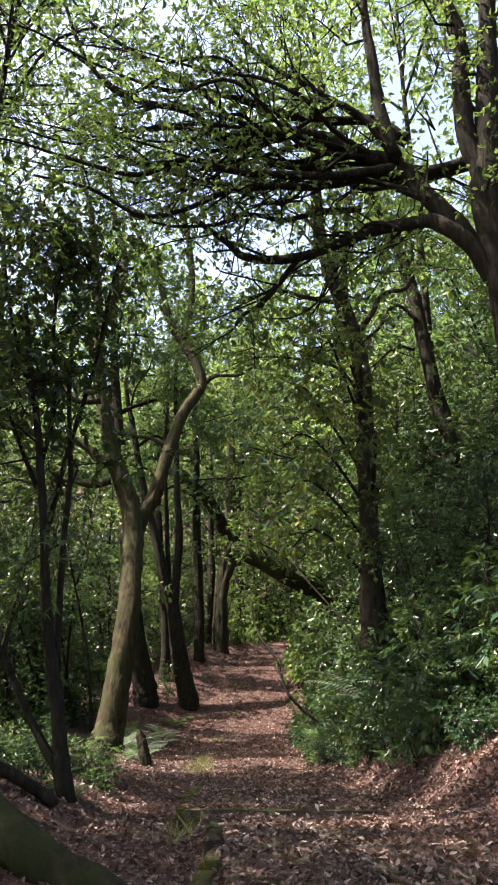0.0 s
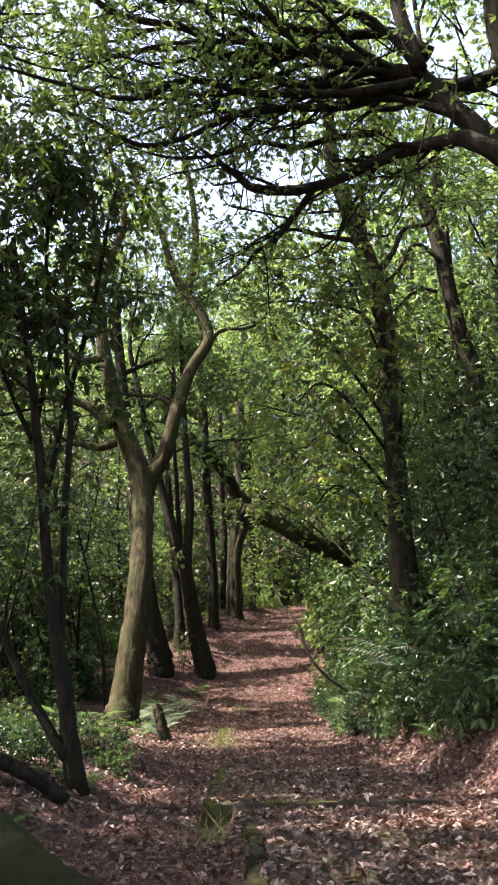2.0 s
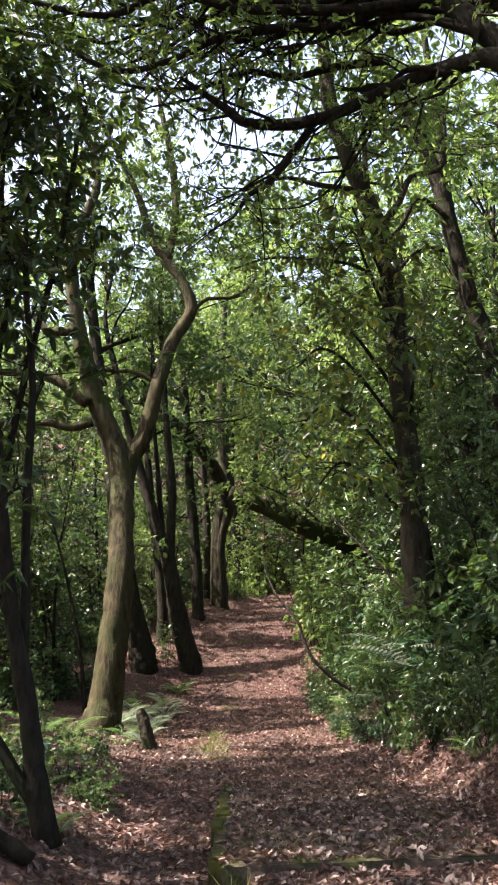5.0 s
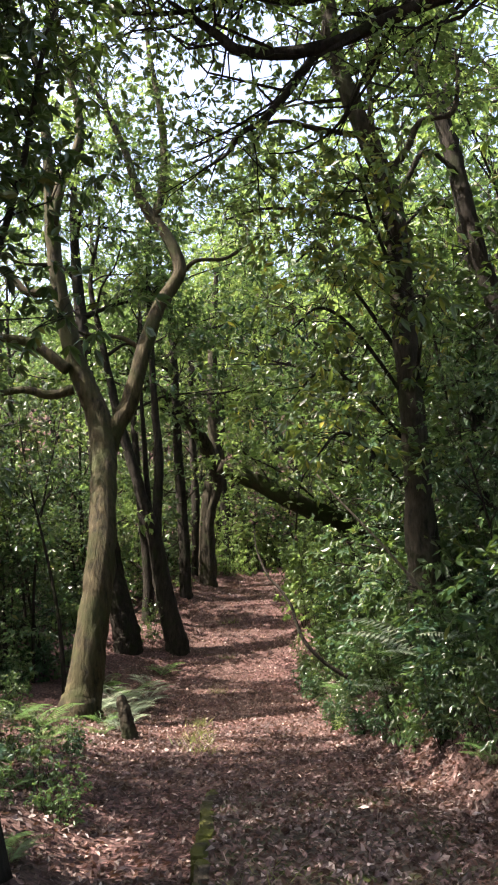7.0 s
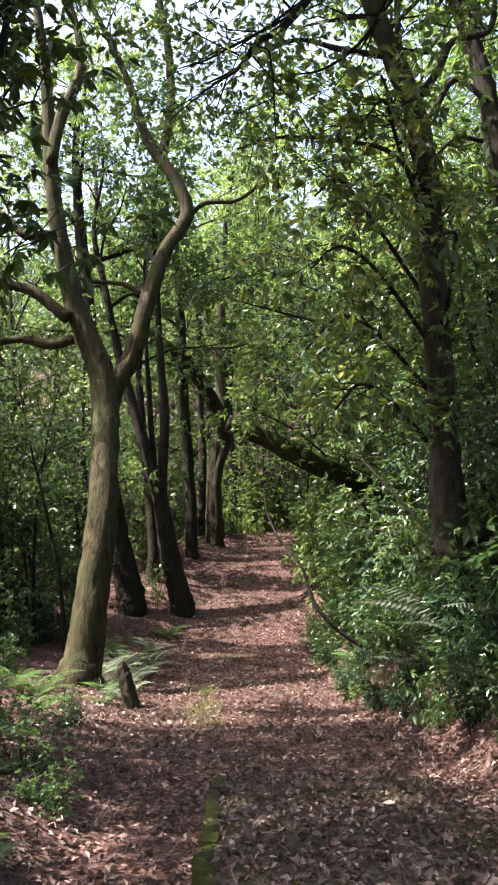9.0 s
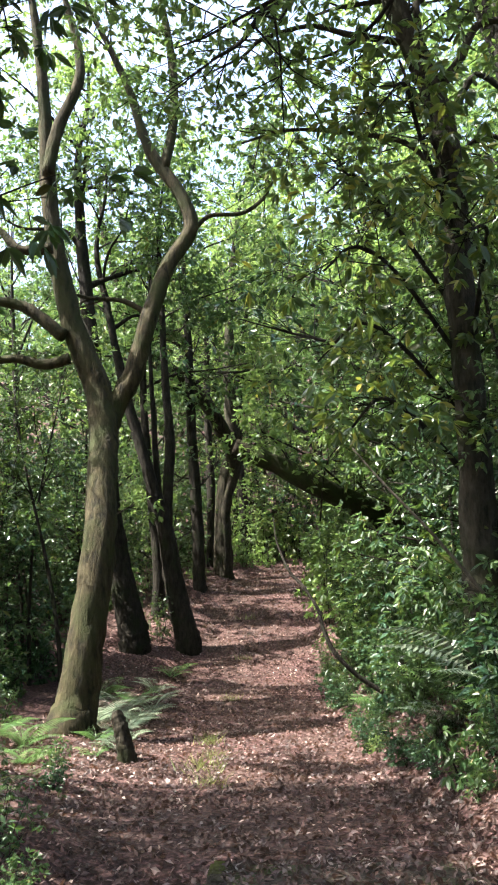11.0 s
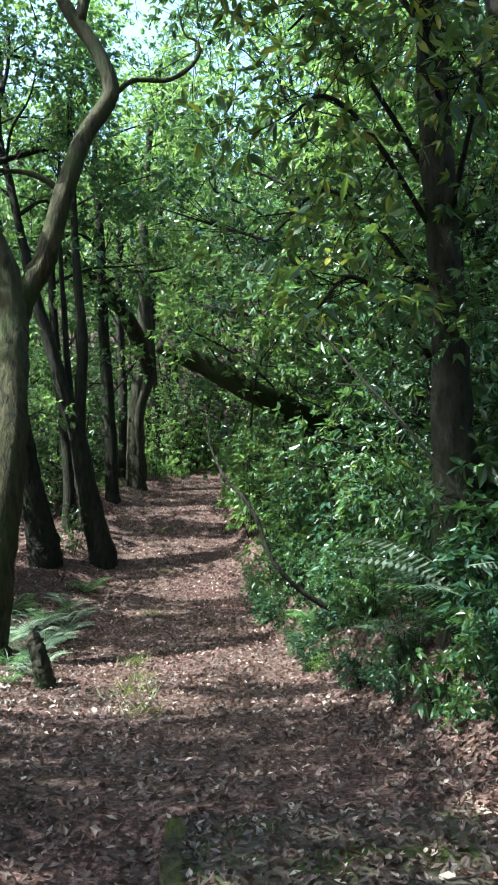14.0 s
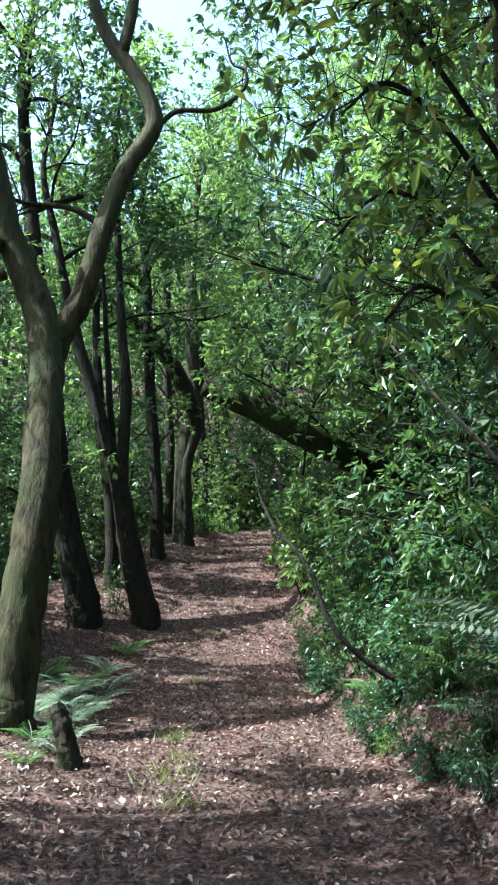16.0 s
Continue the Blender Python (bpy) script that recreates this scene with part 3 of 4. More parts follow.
tree("tree", "dark leaning tree trunk behind the forked tree", "tree", crowned([
    ("trunk", [(-2.79, 24.50, 1.96, 0.34), (-2.86, 24.50, 2.36, 0.31), (-3.08, 24.50, 3.31, 0.27), (-3.29, 24.50, 4.41, 0.24), (-3.48, 24.50, 5.97, 0.22), (-3.68, 24.50, 7.58, 0.2), (-3.93, 24.50, 9.40, 0.17), (-4.18, 24.50, 11.61, 0.13), (-4.30, 24.50, 13.75, 0.08)]),
], 9.4, 7, 2.2), BARK_DARK, LEAF_LIGHT, trunk_twigs=14, twigs=9, start=0.3, each=30, leaf_size=0.15)
tree("tree", "dark tree splitting into three slender stems", "tree", crowned([
    ("trunk", [(-1.65, 25.00, 1.93, 0.3), (-1.75, 25.00, 2.34, 0.27), (-1.95, 25.00, 3.24, 0.24), (-2.14, 25.00, 4.37, 0.2), (-2.40, 25.00, 5.31, 0.16), (-2.73, 25.00, 6.41, 0.14), (-3.03, 25.00, 7.39, 0.13), (-3.28, 25.00, 8.47, 0.11), (-3.57, 25.00, 9.88, 0.09), (-3.89, 25.00, 11.50, 0.06)]),
    ("limb", [(-2.06, 25.00, 3.73, 0.12), (-2.13, 25.00, 4.44, 0.14), (-2.10, 25.00, 5.44, 0.13), (-2.05, 25.00, 6.62, 0.12), (-2.16, 25.00, 7.98, 0.1), (-2.25, 25.00, 9.70, 0.08), (-2.33, 25.00, 11.81, 0.06)]),
    ("limb", [(-2.27, 25.20, 4.75, 0.08), (-2.39, 25.20, 5.93, 0.08), (-2.45, 25.20, 6.97, 0.07), (-2.54, 25.20, 8.36, 0.05), (-2.61, 25.20, 9.94, 0.03)]),
], 8.6, 7, 2.2), BARK_DARK, LEAF_MID, twigs=9, start=0.6, each=30, leaf_size=0.15)
tree("tree", "grey trunk at the path's bend with a long leaning limb", "tree", [
    ("limb", [(-0.97, 33.40, 6.16, 0.2), (-0.67, 33.40, 7.65, 0.26), (-1.40, 32.00, 9.20, 0.26), (-2.35, 31.30, 10.05, 0.25), (-3.16, 30.80, 10.57, 0.24), (-3.72, 30.50, 11.52, 0.2), (-4.18, 30.20, 12.91, 0.15), (-4.57, 30.00, 14.51, 0.09)]),
    ("trunk", [(-1.02, 33.50, 3.56, 0.36), (-1.03, 33.50, 3.99, 0.32), (-1.06, 33.50, 5.56, 0.28), (-0.94, 33.50, 6.97, 0.26), (-0.67, 33.50, 8.20, 0.24), (-0.74, 33.50, 9.88, 0.22), (-0.75, 33.50, 11.60, 0.18), (-0.67, 33.50, 13.82, 0.13), (-0.35, 33.50, 16.80, 0.08)]),
], BARK_GREY, LEAF_MID, trunk_twigs=18, twigs=8, start=0.7, each=40, leaf_size=0.15, twig_length=1.6)
SLIM = [
    ("trunk", [(-1.63, 30.00, 3.09, 0.22), (-1.65, 30.00, 3.60, 0.18), (-1.68, 30.00, 4.99, 0.16), (-1.80, 30.00, 6.95, 0.15), (-1.89, 30.00, 8.99, 0.13), (-1.95, 30.00, 10.89, 0.11), (-2.08, 30.00, 13.27, 0.07)]),
    ("trunk", [(-1.48, 35.00, 3.69, 0.18), (-1.49, 35.00, 4.71, 0.16), (-1.49, 35.00, 7.23, 0.14), (-1.59, 35.00, 9.85, 0.12), (-1.59, 35.00, 12.56, 0.08)]),
    ("trunk", [(-0.12, 38.00, 4.22, 0.2), (-0.36, 38.00, 6.85, 0.2), (-0.54, 38.00, 9.57, 0.18), (-0.35, 38.00, 12.60, 0.14), (-0.08, 38.00, 15.06, 0.08)]),
    ("trunk", [(-2.53, 27.00, 2.54, 0.16), (-2.53, 27.00, 3.90, 0.14), (-2.71, 27.00, 5.62, 0.12), (-2.87, 27.00, 7.23, 0.1), (-2.94, 27.00, 9.06, 0.08)]),
]
for limb in SLIM:
    low = 0.27 * (limb[1][0][1] - 3.5) + 2.0
    tree("tree", "slender dark forest tree beside the path", "tree", crowned([limb], low, 9, 2.6), BARK_DARK, LEAF_LIGHT if limb[1][0][1] > 29 else LEAF_MID, trunk_twigs=12, twigs=9, start=0.3, each=30, leaf_size=0.17, twig_length=1.4)
tree("tree", "tall tree with slightly curved brown trunk above the bank", "tree", [
    ("trunk", [(1.99, 13.50, 2.22, 0.24), (1.97, 13.50, 2.78, 0.19), (1.95, 13.50, 3.11, 0.175), (1.96, 13.50, 3.93, 0.16), (1.95, 13.50, 4.85, 0.15), (1.93, 13.50, 5.89, 0.145), (1.93, 13.50, 6.82, 0.14), (1.87, 13.50, 7.57, 0.135), (1.65, 13.50, 8.32, 0.125), (1.43, 13.50, 9.00, 0.12), (1.25, 13.50, 9.78, 0.11), (1.20, 13.50, 10.55, 0.1), (1.17, 13.50, 11.66, 0.07)]),
    ("limb", [(1.68, 13.40, 8.17, 0.045), (1.67, 13.40, 8.88, 0.04), (1.70, 13.40, 9.74, 0.03), (1.75, 13.40, 10.82, 0.02)]),
    ("limb", [(1.90, 13.40, 7.88, 0.06), (2.11, 13.40, 8.17, 0.05), (2.32, 13.40, 8.57, 0.045), (2.75, 13.40, 8.70, 0.04), (2.87, 13.40, 9.21, 0.03), (2.87, 13.40, 9.64, 0.015)]),
    ("limb", [(1.82, 13.50, 6.82, 0.03), (1.48, 13.50, 7.22, 0.03), (0.89, 13.50, 7.35, 0.025), (0.24, 13.50, 7.40, 0.02), (-0.28, 13.50, 7.25, 0.012)]),
    ("limb", [(1.55, 13.50, 8.44, 0.045), (0.95, 13.50, 8.55, 0.04), (0.50, 13.50, 8.67, 0.03), (-0.03, 13.50, 8.51, 0.025), (-0.25, 13.50, 8.30, 0.018), (-0.70, 13.50, 8.06, 0.01)]),
], BARK_GREY, LEAF_LIGHT, twigs=8, trunk_twigs=22, start=0.6, twig_length=1.4, each=40, leaf_size=0.1)
tree("tree", "slim dark curving tree on the bank", "tree", [
    ("trunk", [(4.18, 15.50, 3.37, 0.2), (4.12, 15.50, 4.18, 0.165), (3.95, 15.50, 5.24, 0.15), (3.83, 15.50, 6.57, 0.15), (3.58, 15.50, 7.85, 0.15), (3.43, 15.50, 8.82, 0.145), (3.33, 15.50, 9.57, 0.14), (3.14, 15.50, 10.34, 0.13), (2.89, 15.50, 11.13, 0.12), (2.45, 15.50, 12.01, 0.115), (2.02, 15.50, 12.92, 0.1), (1.65, 15.50, 14.08, 0.08), (1.43, 15.50, 15.59, 0.06)]),
    ("limb", [(3.36, 15.40, 9.02, 0.05), (2.91, 15.40, 9.39, 0.045), (2.57, 15.40, 8.89, 0.04), (2.32, 15.40, 8.64, 0.03), (2.03, 15.40, 8.39, 0.015)]),
    ("limb", [(3.25, 15.40, 8.41, 0.04), (2.87, 15.40, 8.46, 0.03), (2.41, 15.40, 8.04, 0.02)]),
], BARK_DARK, LEAF_LIGHT, twigs=9, trunk_twigs=46, start=0.55, twig_length=1.9, each=45, leaf_size=0.12, clump=0.55)
UPPER = []
BOUGH = np.array([(2.80, 10.2, 7.98), (2.48, 10.4, 8.56), (2.14, 10.6, 9.20), (1.64, 10.8, 9.51), (1.33, 11.0, 9.86), (0.82, 11.0, 10.01), (0.30, 11.0, 10.05)])
for k in range(18):
    u = 0.5 + 5.3 * (k * 0.618 % 1)
    at = np.array([np.interp(u, np.arange(7), BOUGH[:, i]) for i in range(3)])
    ang, reach, rise = 2.3 + 1.1 * (k * 0.414 % 1), 3.6 + 3.4 * (k * 0.73 % 1), -0.5 + 3.6 * (k * 0.37 % 1)
    d = np.array([math.cos(ang), math.sin(ang), 0])
    pts = [(*at, 0.045)]
    for j in range(1, 7):
        q = at + d * reach * j / 6 + np.array([0, 0, rise * (j / 6) ** 0.8]) + rng.standard_normal(3) * np.array([0.08, 0.2, 0.17])
        pts.append((*q, 0.045 - 0.006 * j))
    UPPER.append(("limb", pts))
tree("tree", "big dark tree with long branches reaching across", "tree", [
    ("trunk", [(3.55, 10.00, 3.24, 0.27), (3.50, 10.00, 4.49, 0.24), (3.44, 10.00, 5.38, 0.23), (3.36, 10.00, 6.47, 0.22), (3.27, 10.00, 7.55, 0.22), (3.24, 10.00, 8.43, 0.24), (3.30, 10.00, 9.35, 0.18), (3.40, 10.00, 10.52, 0.15), (3.47, 10.00, 11.65, 0.12), (3.65, 10.00, 13.30, 0.1), (3.78, 10.00, 15.72, 0.07)]),
    ("limb", [(3.20, 10.00, 8.50, 0.15), (3.00, 10.00, 9.26, 0.14), (2.98, 10.00, 10.12, 0.12), (3.03, 10.00, 11.02, 0.09), (2.83, 10.00, 11.75, 0.08), (2.69, 10.00, 12.95, 0.05)]),
    ("limb", [(3.20, 10.00, 6.96, 0.1), (2.91, 10.00, 7.55, 0.11), (2.53, 10.20, 7.99, 0.1), (2.34, 10.40, 8.10, 0.09), (1.99, 10.70, 8.22, 0.08), (1.46, 11.00, 8.19, 0.07), (0.98, 11.20, 8.09, 0.065), (0.48, 11.30, 8.02, 0.07), (-0.08, 11.40, 8.12, 0.06), (-0.34, 11.50, 8.40, 0.05), (-0.60, 11.50, 8.62, 0.035), (-0.88, 11.60, 8.93, 0.02)]),
    ("limb", [(3.23, 10.20, 7.33, 0.12), (2.80, 10.20, 7.98, 0.13), (2.48, 10.40, 8.56, 0.12), (2.14, 10.60, 9.20, 0.11), (1.64, 10.80, 9.51, 0.1), (1.33, 11.00, 9.86, 0.085), (0.82, 11.00, 10.01, 0.09), (0.30, 11.00, 10.05, 0.08), (-0.48, 11.00, 9.96, 0.065), (-0.93, 11.00, 10.40, 0.055), (-1.73, 11.00, 10.61, 0.045), (-2.22, 11.00, 10.87, 0.04), (-2.66, 11.00, 11.46, 0.035), (-3.00, 11.00, 12.36, 0.025), (-3.21, 11.00, 13.30, 0.015)]),
    ("limb", [(3.18, 10.60, 9.23, 0.12), (2.59, 10.60, 9.08, 0.1), (2.02, 10.60, 9.12, 0.085), (1.27, 10.60, 9.00, 0.07), (0.45, 10.60, 9.01, 0.06), (-0.21, 10.60, 9.05, 0.05), (-0.95, 10.60, 9.27, 0.045), (-1.68, 10.60, 8.99, 0.04), (-2.69, 10.60, 9.27, 0.03), (-3.37, 10.60, 9.51, 0.02), (-3.97, 10.60, 9.65, 0.012)]),
    ("limb", [(3.01, 10.90, 9.35, 0.11), (2.32, 10.90, 9.16, 0.09), (1.65, 10.90, 9.28, 0.075), (0.97, 10.90, 9.03, 0.065), (0.29, 10.90, 9.02, 0.055), (-0.38, 10.90, 8.92, 0.05), (-0.95, 10.90, 8.62, 0.04), (-1.61, 10.90, 8.50, 0.035), (-2.39, 10.90, 8.95, 0.03), (-3.25, 10.90, 9.18, 0.02)]),
    ("limb", [(2.42, 11.20, 10.07, 0.11), (1.90, 11.20, 10.44, 0.09), (1.19, 11.20, 10.43, 0.07), (0.48, 11.20, 10.58, 0.06), (-0.24, 11.20, 10.84, 0.05), (-1.05, 11.20, 11.11, 0.045), (-1.89, 11.20, 11.71, 0.035), (-2.66, 11.20, 12.33, 0.025), (-3.19, 11.20, 13.15, 0.015)]),
    ("limb", [(2.09, 10.50, 9.24, 0.11), (1.89, 10.50, 10.13, 0.1), (1.82, 10.50, 10.95, 0.085), (1.74, 10.50, 11.70, 0.07), (1.71, 10.50, 12.81, 0.05)]),
    ("limb", [(2.08, 10.80, 9.86, 0.08), (1.41, 10.80, 10.37, 0.06), (0.81, 10.80, 10.78, 0.05), (0.20, 10.80, 11.20, 0.04), (-0.24, 10.80, 11.74, 0.03), (-0.61, 10.80, 12.41, 0.02)]),
    ("limb", [(1.73, 11.60, 9.11, 0.06), (1.02, 11.60, 9.02, 0.05), (0.49, 11.60, 8.89, 0.045), (-0.04, 11.60, 8.99, 0.04), (-0.57, 11.60, 8.80, 0.03), (-1.27, 11.60, 8.77, 0.025), (-1.90, 11.60, 8.97, 0.015)]),
    ("limb", [(0.73, 11.50, 8.16, 0.05), (0.47, 11.50, 7.78, 0.045), (0.15, 11.50, 7.37, 0.04), (-0.09, 11.50, 7.21, 0.03), (-0.28, 11.50, 6.94, 0.02), (-0.52, 11.50, 6.78, 0.012)]),
] + UPPER, BARK_DARK, LEAF_LIGHT, twigs=12, twig_length=1.3, each=32, leaf_size=0.09, clump=0.5, start=0.25, up=0.15, trunk_twigs=30)
tree("sapling", "dark thin many-stemmed sapling with dense leaves", "sapling", [
    ("trunk", [(-1.67, 8.60, 0.71, 0.09), (-1.76, 8.60, 1.13, 0.075), (-1.84, 8.60, 1.64, 0.064), (-1.97, 8.60, 2.28, 0.053), (-2.06, 8.60, 2.95, 0.045), (-2.10, 8.60, 3.36, 0.041), (-2.19, 8.60, 3.96, 0.038), (-2.30, 8.60, 4.66, 0.034), (-2.43, 8.60, 5.32, 0.03), (-2.51, 8.60, 5.87, 0.022)]),
    ("limb", [(-1.72, 8.60, 0.90, 0.053), (-2.04, 8.60, 1.40, 0.045), (-2.30, 8.60, 1.87, 0.039), (-2.50, 8.60, 2.22, 0.034), (-2.77, 8.60, 2.66, 0.026)]),
    ("limb", [(-1.90, 8.70, 1.85, 0.038), (-1.90, 8.70, 2.51, 0.034), (-1.91, 8.70, 3.20, 0.03), (-1.89, 8.70, 3.93, 0.026), (-1.97, 8.70, 4.83, 0.022), (-1.99, 8.70, 5.78, 0.015)]),
    ("limb", [(-2.36, 8.80, 4.73, 0.03), (-2.54, 8.80, 5.27, 0.026), (-2.72, 8.80, 5.82, 0.022), (-2.84, 8.80, 6.40, 0.015), (-2.95, 8.80, 6.85, 0.007)]),
    ("limb", [(-2.29, 9.00, 4.08, 0.03), (-2.18, 9.00, 4.94, 0.026), (-2.27, 9.00, 5.64, 0.022), (-2.26, 9.00, 6.37, 0.015), (-2.19, 9.00, 6.82, 0.007)]),
    ("limb", [(-2.15, 8.80, 3.59, 0.03), (-2.45, 8.80, 4.21, 0.022), (-2.68, 8.80, 4.73, 0.015), (-2.98, 8.80, 5.19, 0.009)]),
    ("limb", [(-2.18, 9.00, 3.26, 0.03), (-2.00, 9.00, 4.28, 0.026), (-1.76, 9.00, 5.36, 0.022), (-1.65, 9.00, 6.23, 0.019), (-1.54, 9.00, 6.75, 0.011)]),
], BARK_DARK, LEAF_DARK, twigs=14, trunk_twigs=10, start=0.4, twig_length=0.75, each=28, leaf_size=0.1, clump=0.38, keep_clear=False, fine=True, carve=False)


def single_limb(name, label, category, limbs, bark, **kw):
    me, c = tube_mesh(name, limbs[0][1], bark, **kw)
    return tagged(new(name, me), label, category)


single_limb("mossy_log", "moss-covered fallen trunk beside the path", "log", [
    ("trunk", [(-2.02, 5.90, 1.10, 0.16), (-1.65, 5.80, 0.91, 0.15), (-1.37, 5.60, 0.76, 0.145), (-1.10, 5.50, 0.63, 0.13), (-0.78, 5.40, 0.52, 0.11), (-0.48, 5.30, 0.40, 0.06)]),
], BARK_MOSS, sides=14)
single_limb("fallen_branch", "dark fallen branch lying beside the sapling", "branch", [
    ("trunk", [(-2.46, 8.00, 1.10, 0.07), (-2.16, 8.00, 1.05, 0.065), (-1.90, 8.00, 0.92, 0.06), (-1.64, 8.00, 0.76, 0.05)]),
], BARK_DARK)
single_limb("mossy_log", "broken mossy trunk leaning out over the path", "log", [
    ("trunk", [(-0.47, 20.00, 5.34, 0.13), (-0.14, 20.00, 5.19, 0.15), (0.36, 20.00, 4.94, 0.165), (0.95, 20.00, 4.61, 0.175), (1.58, 20.30, 4.36, 0.18), (2.37, 20.80, 4.06, 0.2), (3.36, 21.20, 3.55, 0.22), (4.70, 22.00, 2.60, 0.24)]),
], BARK_MOSS, sides=14)
single_limb("bent_stick", "thin bent dead stick leaning over the path", "stick", [
    ("trunk", [(1.31, 15.90, 1.42, 0.034), (1.24, 15.90, 1.46, 0.032), (0.99, 15.90, 1.63, 0.03), (0.74, 15.90, 1.90, 0.028), (0.62, 16.00, 2.19, 0.026), (0.58, 16.20, 2.42, 0.024), (0.42, 16.40, 2.71, 0.022), (0.27, 16.60, 2.90, 0.02), (0.18, 16.80, 3.13, 0.017), (0.11, 16.90, 3.36, 0.013), (0.08, 17.00, 3.69, 0.01)]),
], BARK_DARK)
single_limb("dead_stick", "pale dead stick lying in the shrubs", "stick", [
    ("trunk", [(0.64, 12.60, 3.72, 0.007), (0.88, 12.60, 3.42, 0.011), (1.22, 12.60, 3.04, 0.014), (1.44, 12.65, 2.79, 0.016), (1.72, 12.70, 2.45, 0.018)]),
], TWIG_PALE)
single_limb("stump", "small dark rotten stump at the path's edge", "stump", [
    ("trunk", [(-1.78, 16.20, 0.50, 0.21), (-1.79, 16.20, 0.64, 0.15), (-1.82, 16.20, 0.82, 0.115), (-1.86, 16.20, 1.00, 0.1), (-1.91, 16.22, 1.16, 0.085), (-1.94, 16.22, 1.24, 0.05)]),
], BARK_GREY, sides=14, wobble=0.09)

# ---- forest canopy on the slope beside the path, mostly unseen, added for shade ----
for i in range(4):
    for j in range(10):
        x, y = -4.8 - 3.7 * i + rng.uniform(-1, 1), -9 + 5.2 * j + rng.uniform(-1.2, 1.2)
        if x > -7 and 2 < y < 22:
            x -= 2.5
        # left out so the sun reaches the forked trunk and the trees behind
        if (x > -7.5 and y > 20) or (x > -9.5 and 15 < y < 18.5):
            continue
        h = rng.uniform(11.5, 14.5)
        tree("tree", "tall forest tree with spreading crown, added to shade the path", "tree", moved(forest_limbs(h, 3.6, 0.17, 7, 0.03), x, y, float(ground_z(x, y))),
             BARK_DARK, LEAF_MID, twigs=8, twig_length=1.5, leaf_size=0.32 if i > 1 or y < 3 else 0.19, each=12 if i > 1 or y < 3 else 21, clump=0.85, start=0.3, sides=6, steps=3, bent=0.0)

# added crowns that cover the sky; several, out of view, only block the sun
for x, y, h in [(-7.8, 14.4, 15.5), (-9.6, 19.0, 16.0), (-4.4, 12.0, 15.5), (3.9, 17.5, 19.0), (-5.6, 12.4, 16.0), (-6.4, 20.6, 18.0), (-9.0, 9.5, 16.0), (4.6, 12.5, 16.0), (-4.4, 6.2, 16.5), (-5.2, 2.4, 16.0), (4.8, 6.8, 15.5), (-3.7, 8.6, 17.5), (-9.6, 4.2, 15.5), (-7.6, 7.2, 15.5)]:
    tree("tree", "tall light green tree, added to fill the canopy and block sun", "tree", moved(forest_limbs(h, 3.6, 0.17, 9, 0.02, low=0.74), x, y, float(ground_z(x, y))),
         BARK_DARK, LEAF_LIGHT, twigs=10, twig_length=1.4, leaf_size=0.13, each=18, clump=0.7, start=0.2, sides=7, steps=3, bent=0.0, carve=x not in (-5.6, -3.7))

# ---- unseen trees added above and behind the walk's start, to block sky light ----
SHADE = tree("tree", "broad-crowned tree added out of view to block sky light", "tree", forest_limbs(13.5, 5.0, 0.2, 9, 0.02, low=0.55), BARK_DARK, LEAF_DARK, twigs=9, twig_length=1.8,
             leaf_size=0.36, each=6, clump=1.0, start=0.3, sides=6, steps=3, bent=0.0, carve=False, keep_clear=False)
SHADE.location = (-50, -60, float(ground_z(-50, -60)))
for x, y in [(5.5, 0.5), (6.5, 5.5), (8.0, 10.5), (10.5, 2.0), (11.5, 7.5), (12.5, 13.0), (5.0, -5.0), (10.0, -4.0), (15.5, 4.0), (16.5, 10.0), (-4.5, -5.0), (0.5, -9.0), (5.5, -11.0),
             (-5.5, -11.0), (15.0, -3.0), (18.0, 16.0), (-9.0, -14.0), (0.0, -15.0), (9.0, -15.0), (20.5, 7.0), (-15.0, -14.0)]:
    copy_thing(SHADE, pose(x, y, float(ground_z(x, y)) - 0.1, 0, 0, rng.uniform(0, 360)) @ Matrix.Scale(rng.uniform(0.95, 1.15), 4))

# ---- woods on the slope behind ----
WOOD = []
for k, (h, leaf, size) in enumerate([(12, LEAF_MID, 0.2), (14, LEAF_LIGHT, 0.2), (10, LEAF_MID, 0.2), (15, LEAF_LIGHT, 0.22), (9, LEAF_BLUE, 0.18), (11, LEAF_YELLOW, 0.19)]):
    limbs = forest_limbs(h, 3.4, 0.15, 9, 0.05, low=0.25)
    WOOD.append(tree("tree", "leafy forest tree on the wooded slope", "tree", limbs, (BARK_DARK, BARK_GREY)[k % 2], leaf,
                     twigs=13, twig_length=1.6, leaf_size=size * 1.05, each=20, clump=0.75, start=0.2, sides=5, steps=2, bent=0.0, subs=0, carve=False, keep_clear=False, upright=0.7))
    WOOD[-1].location = (-60 - 6 * k, -40, float(ground_z(-60 - 6 * k, -40)))
spots = []
for _ in range(6000):
    x, y = rng.uniform(-24, 26), rng.uniform(15, 62)
    if abs(x - path_middle(y)) < 3.2 or (x < 0 and y < 27) or (x > 0 and x < 5 and y < 21) or (-12 < x < 0 and 32 < y < 40):
        continue
    if abs(x) > 4 + 0.42 * y or any((x - a) ** 2 + (y - b) ** 2 < 8.5 for a, b in spots):
        continue
    spots.append((x, y))
    if len(spots) == 86:
        break
for x, y in spots:
    low = 0.62 if (-14 < x < -1 and y < 45) else 1.0
    copy_thing(WOOD[rng.choice(6, p=[0.25, 0.2, 0.17, 0.15, 0.13, 0.1])], pose(x, y, float(ground_z(x, y)) - 0.1, rng.uniform(-5, 5), rng.uniform(-5, 5), rng.uniform(0, 360)) @ Matrix.Scale(low * rng.uniform(0.85, 1.2), 4))

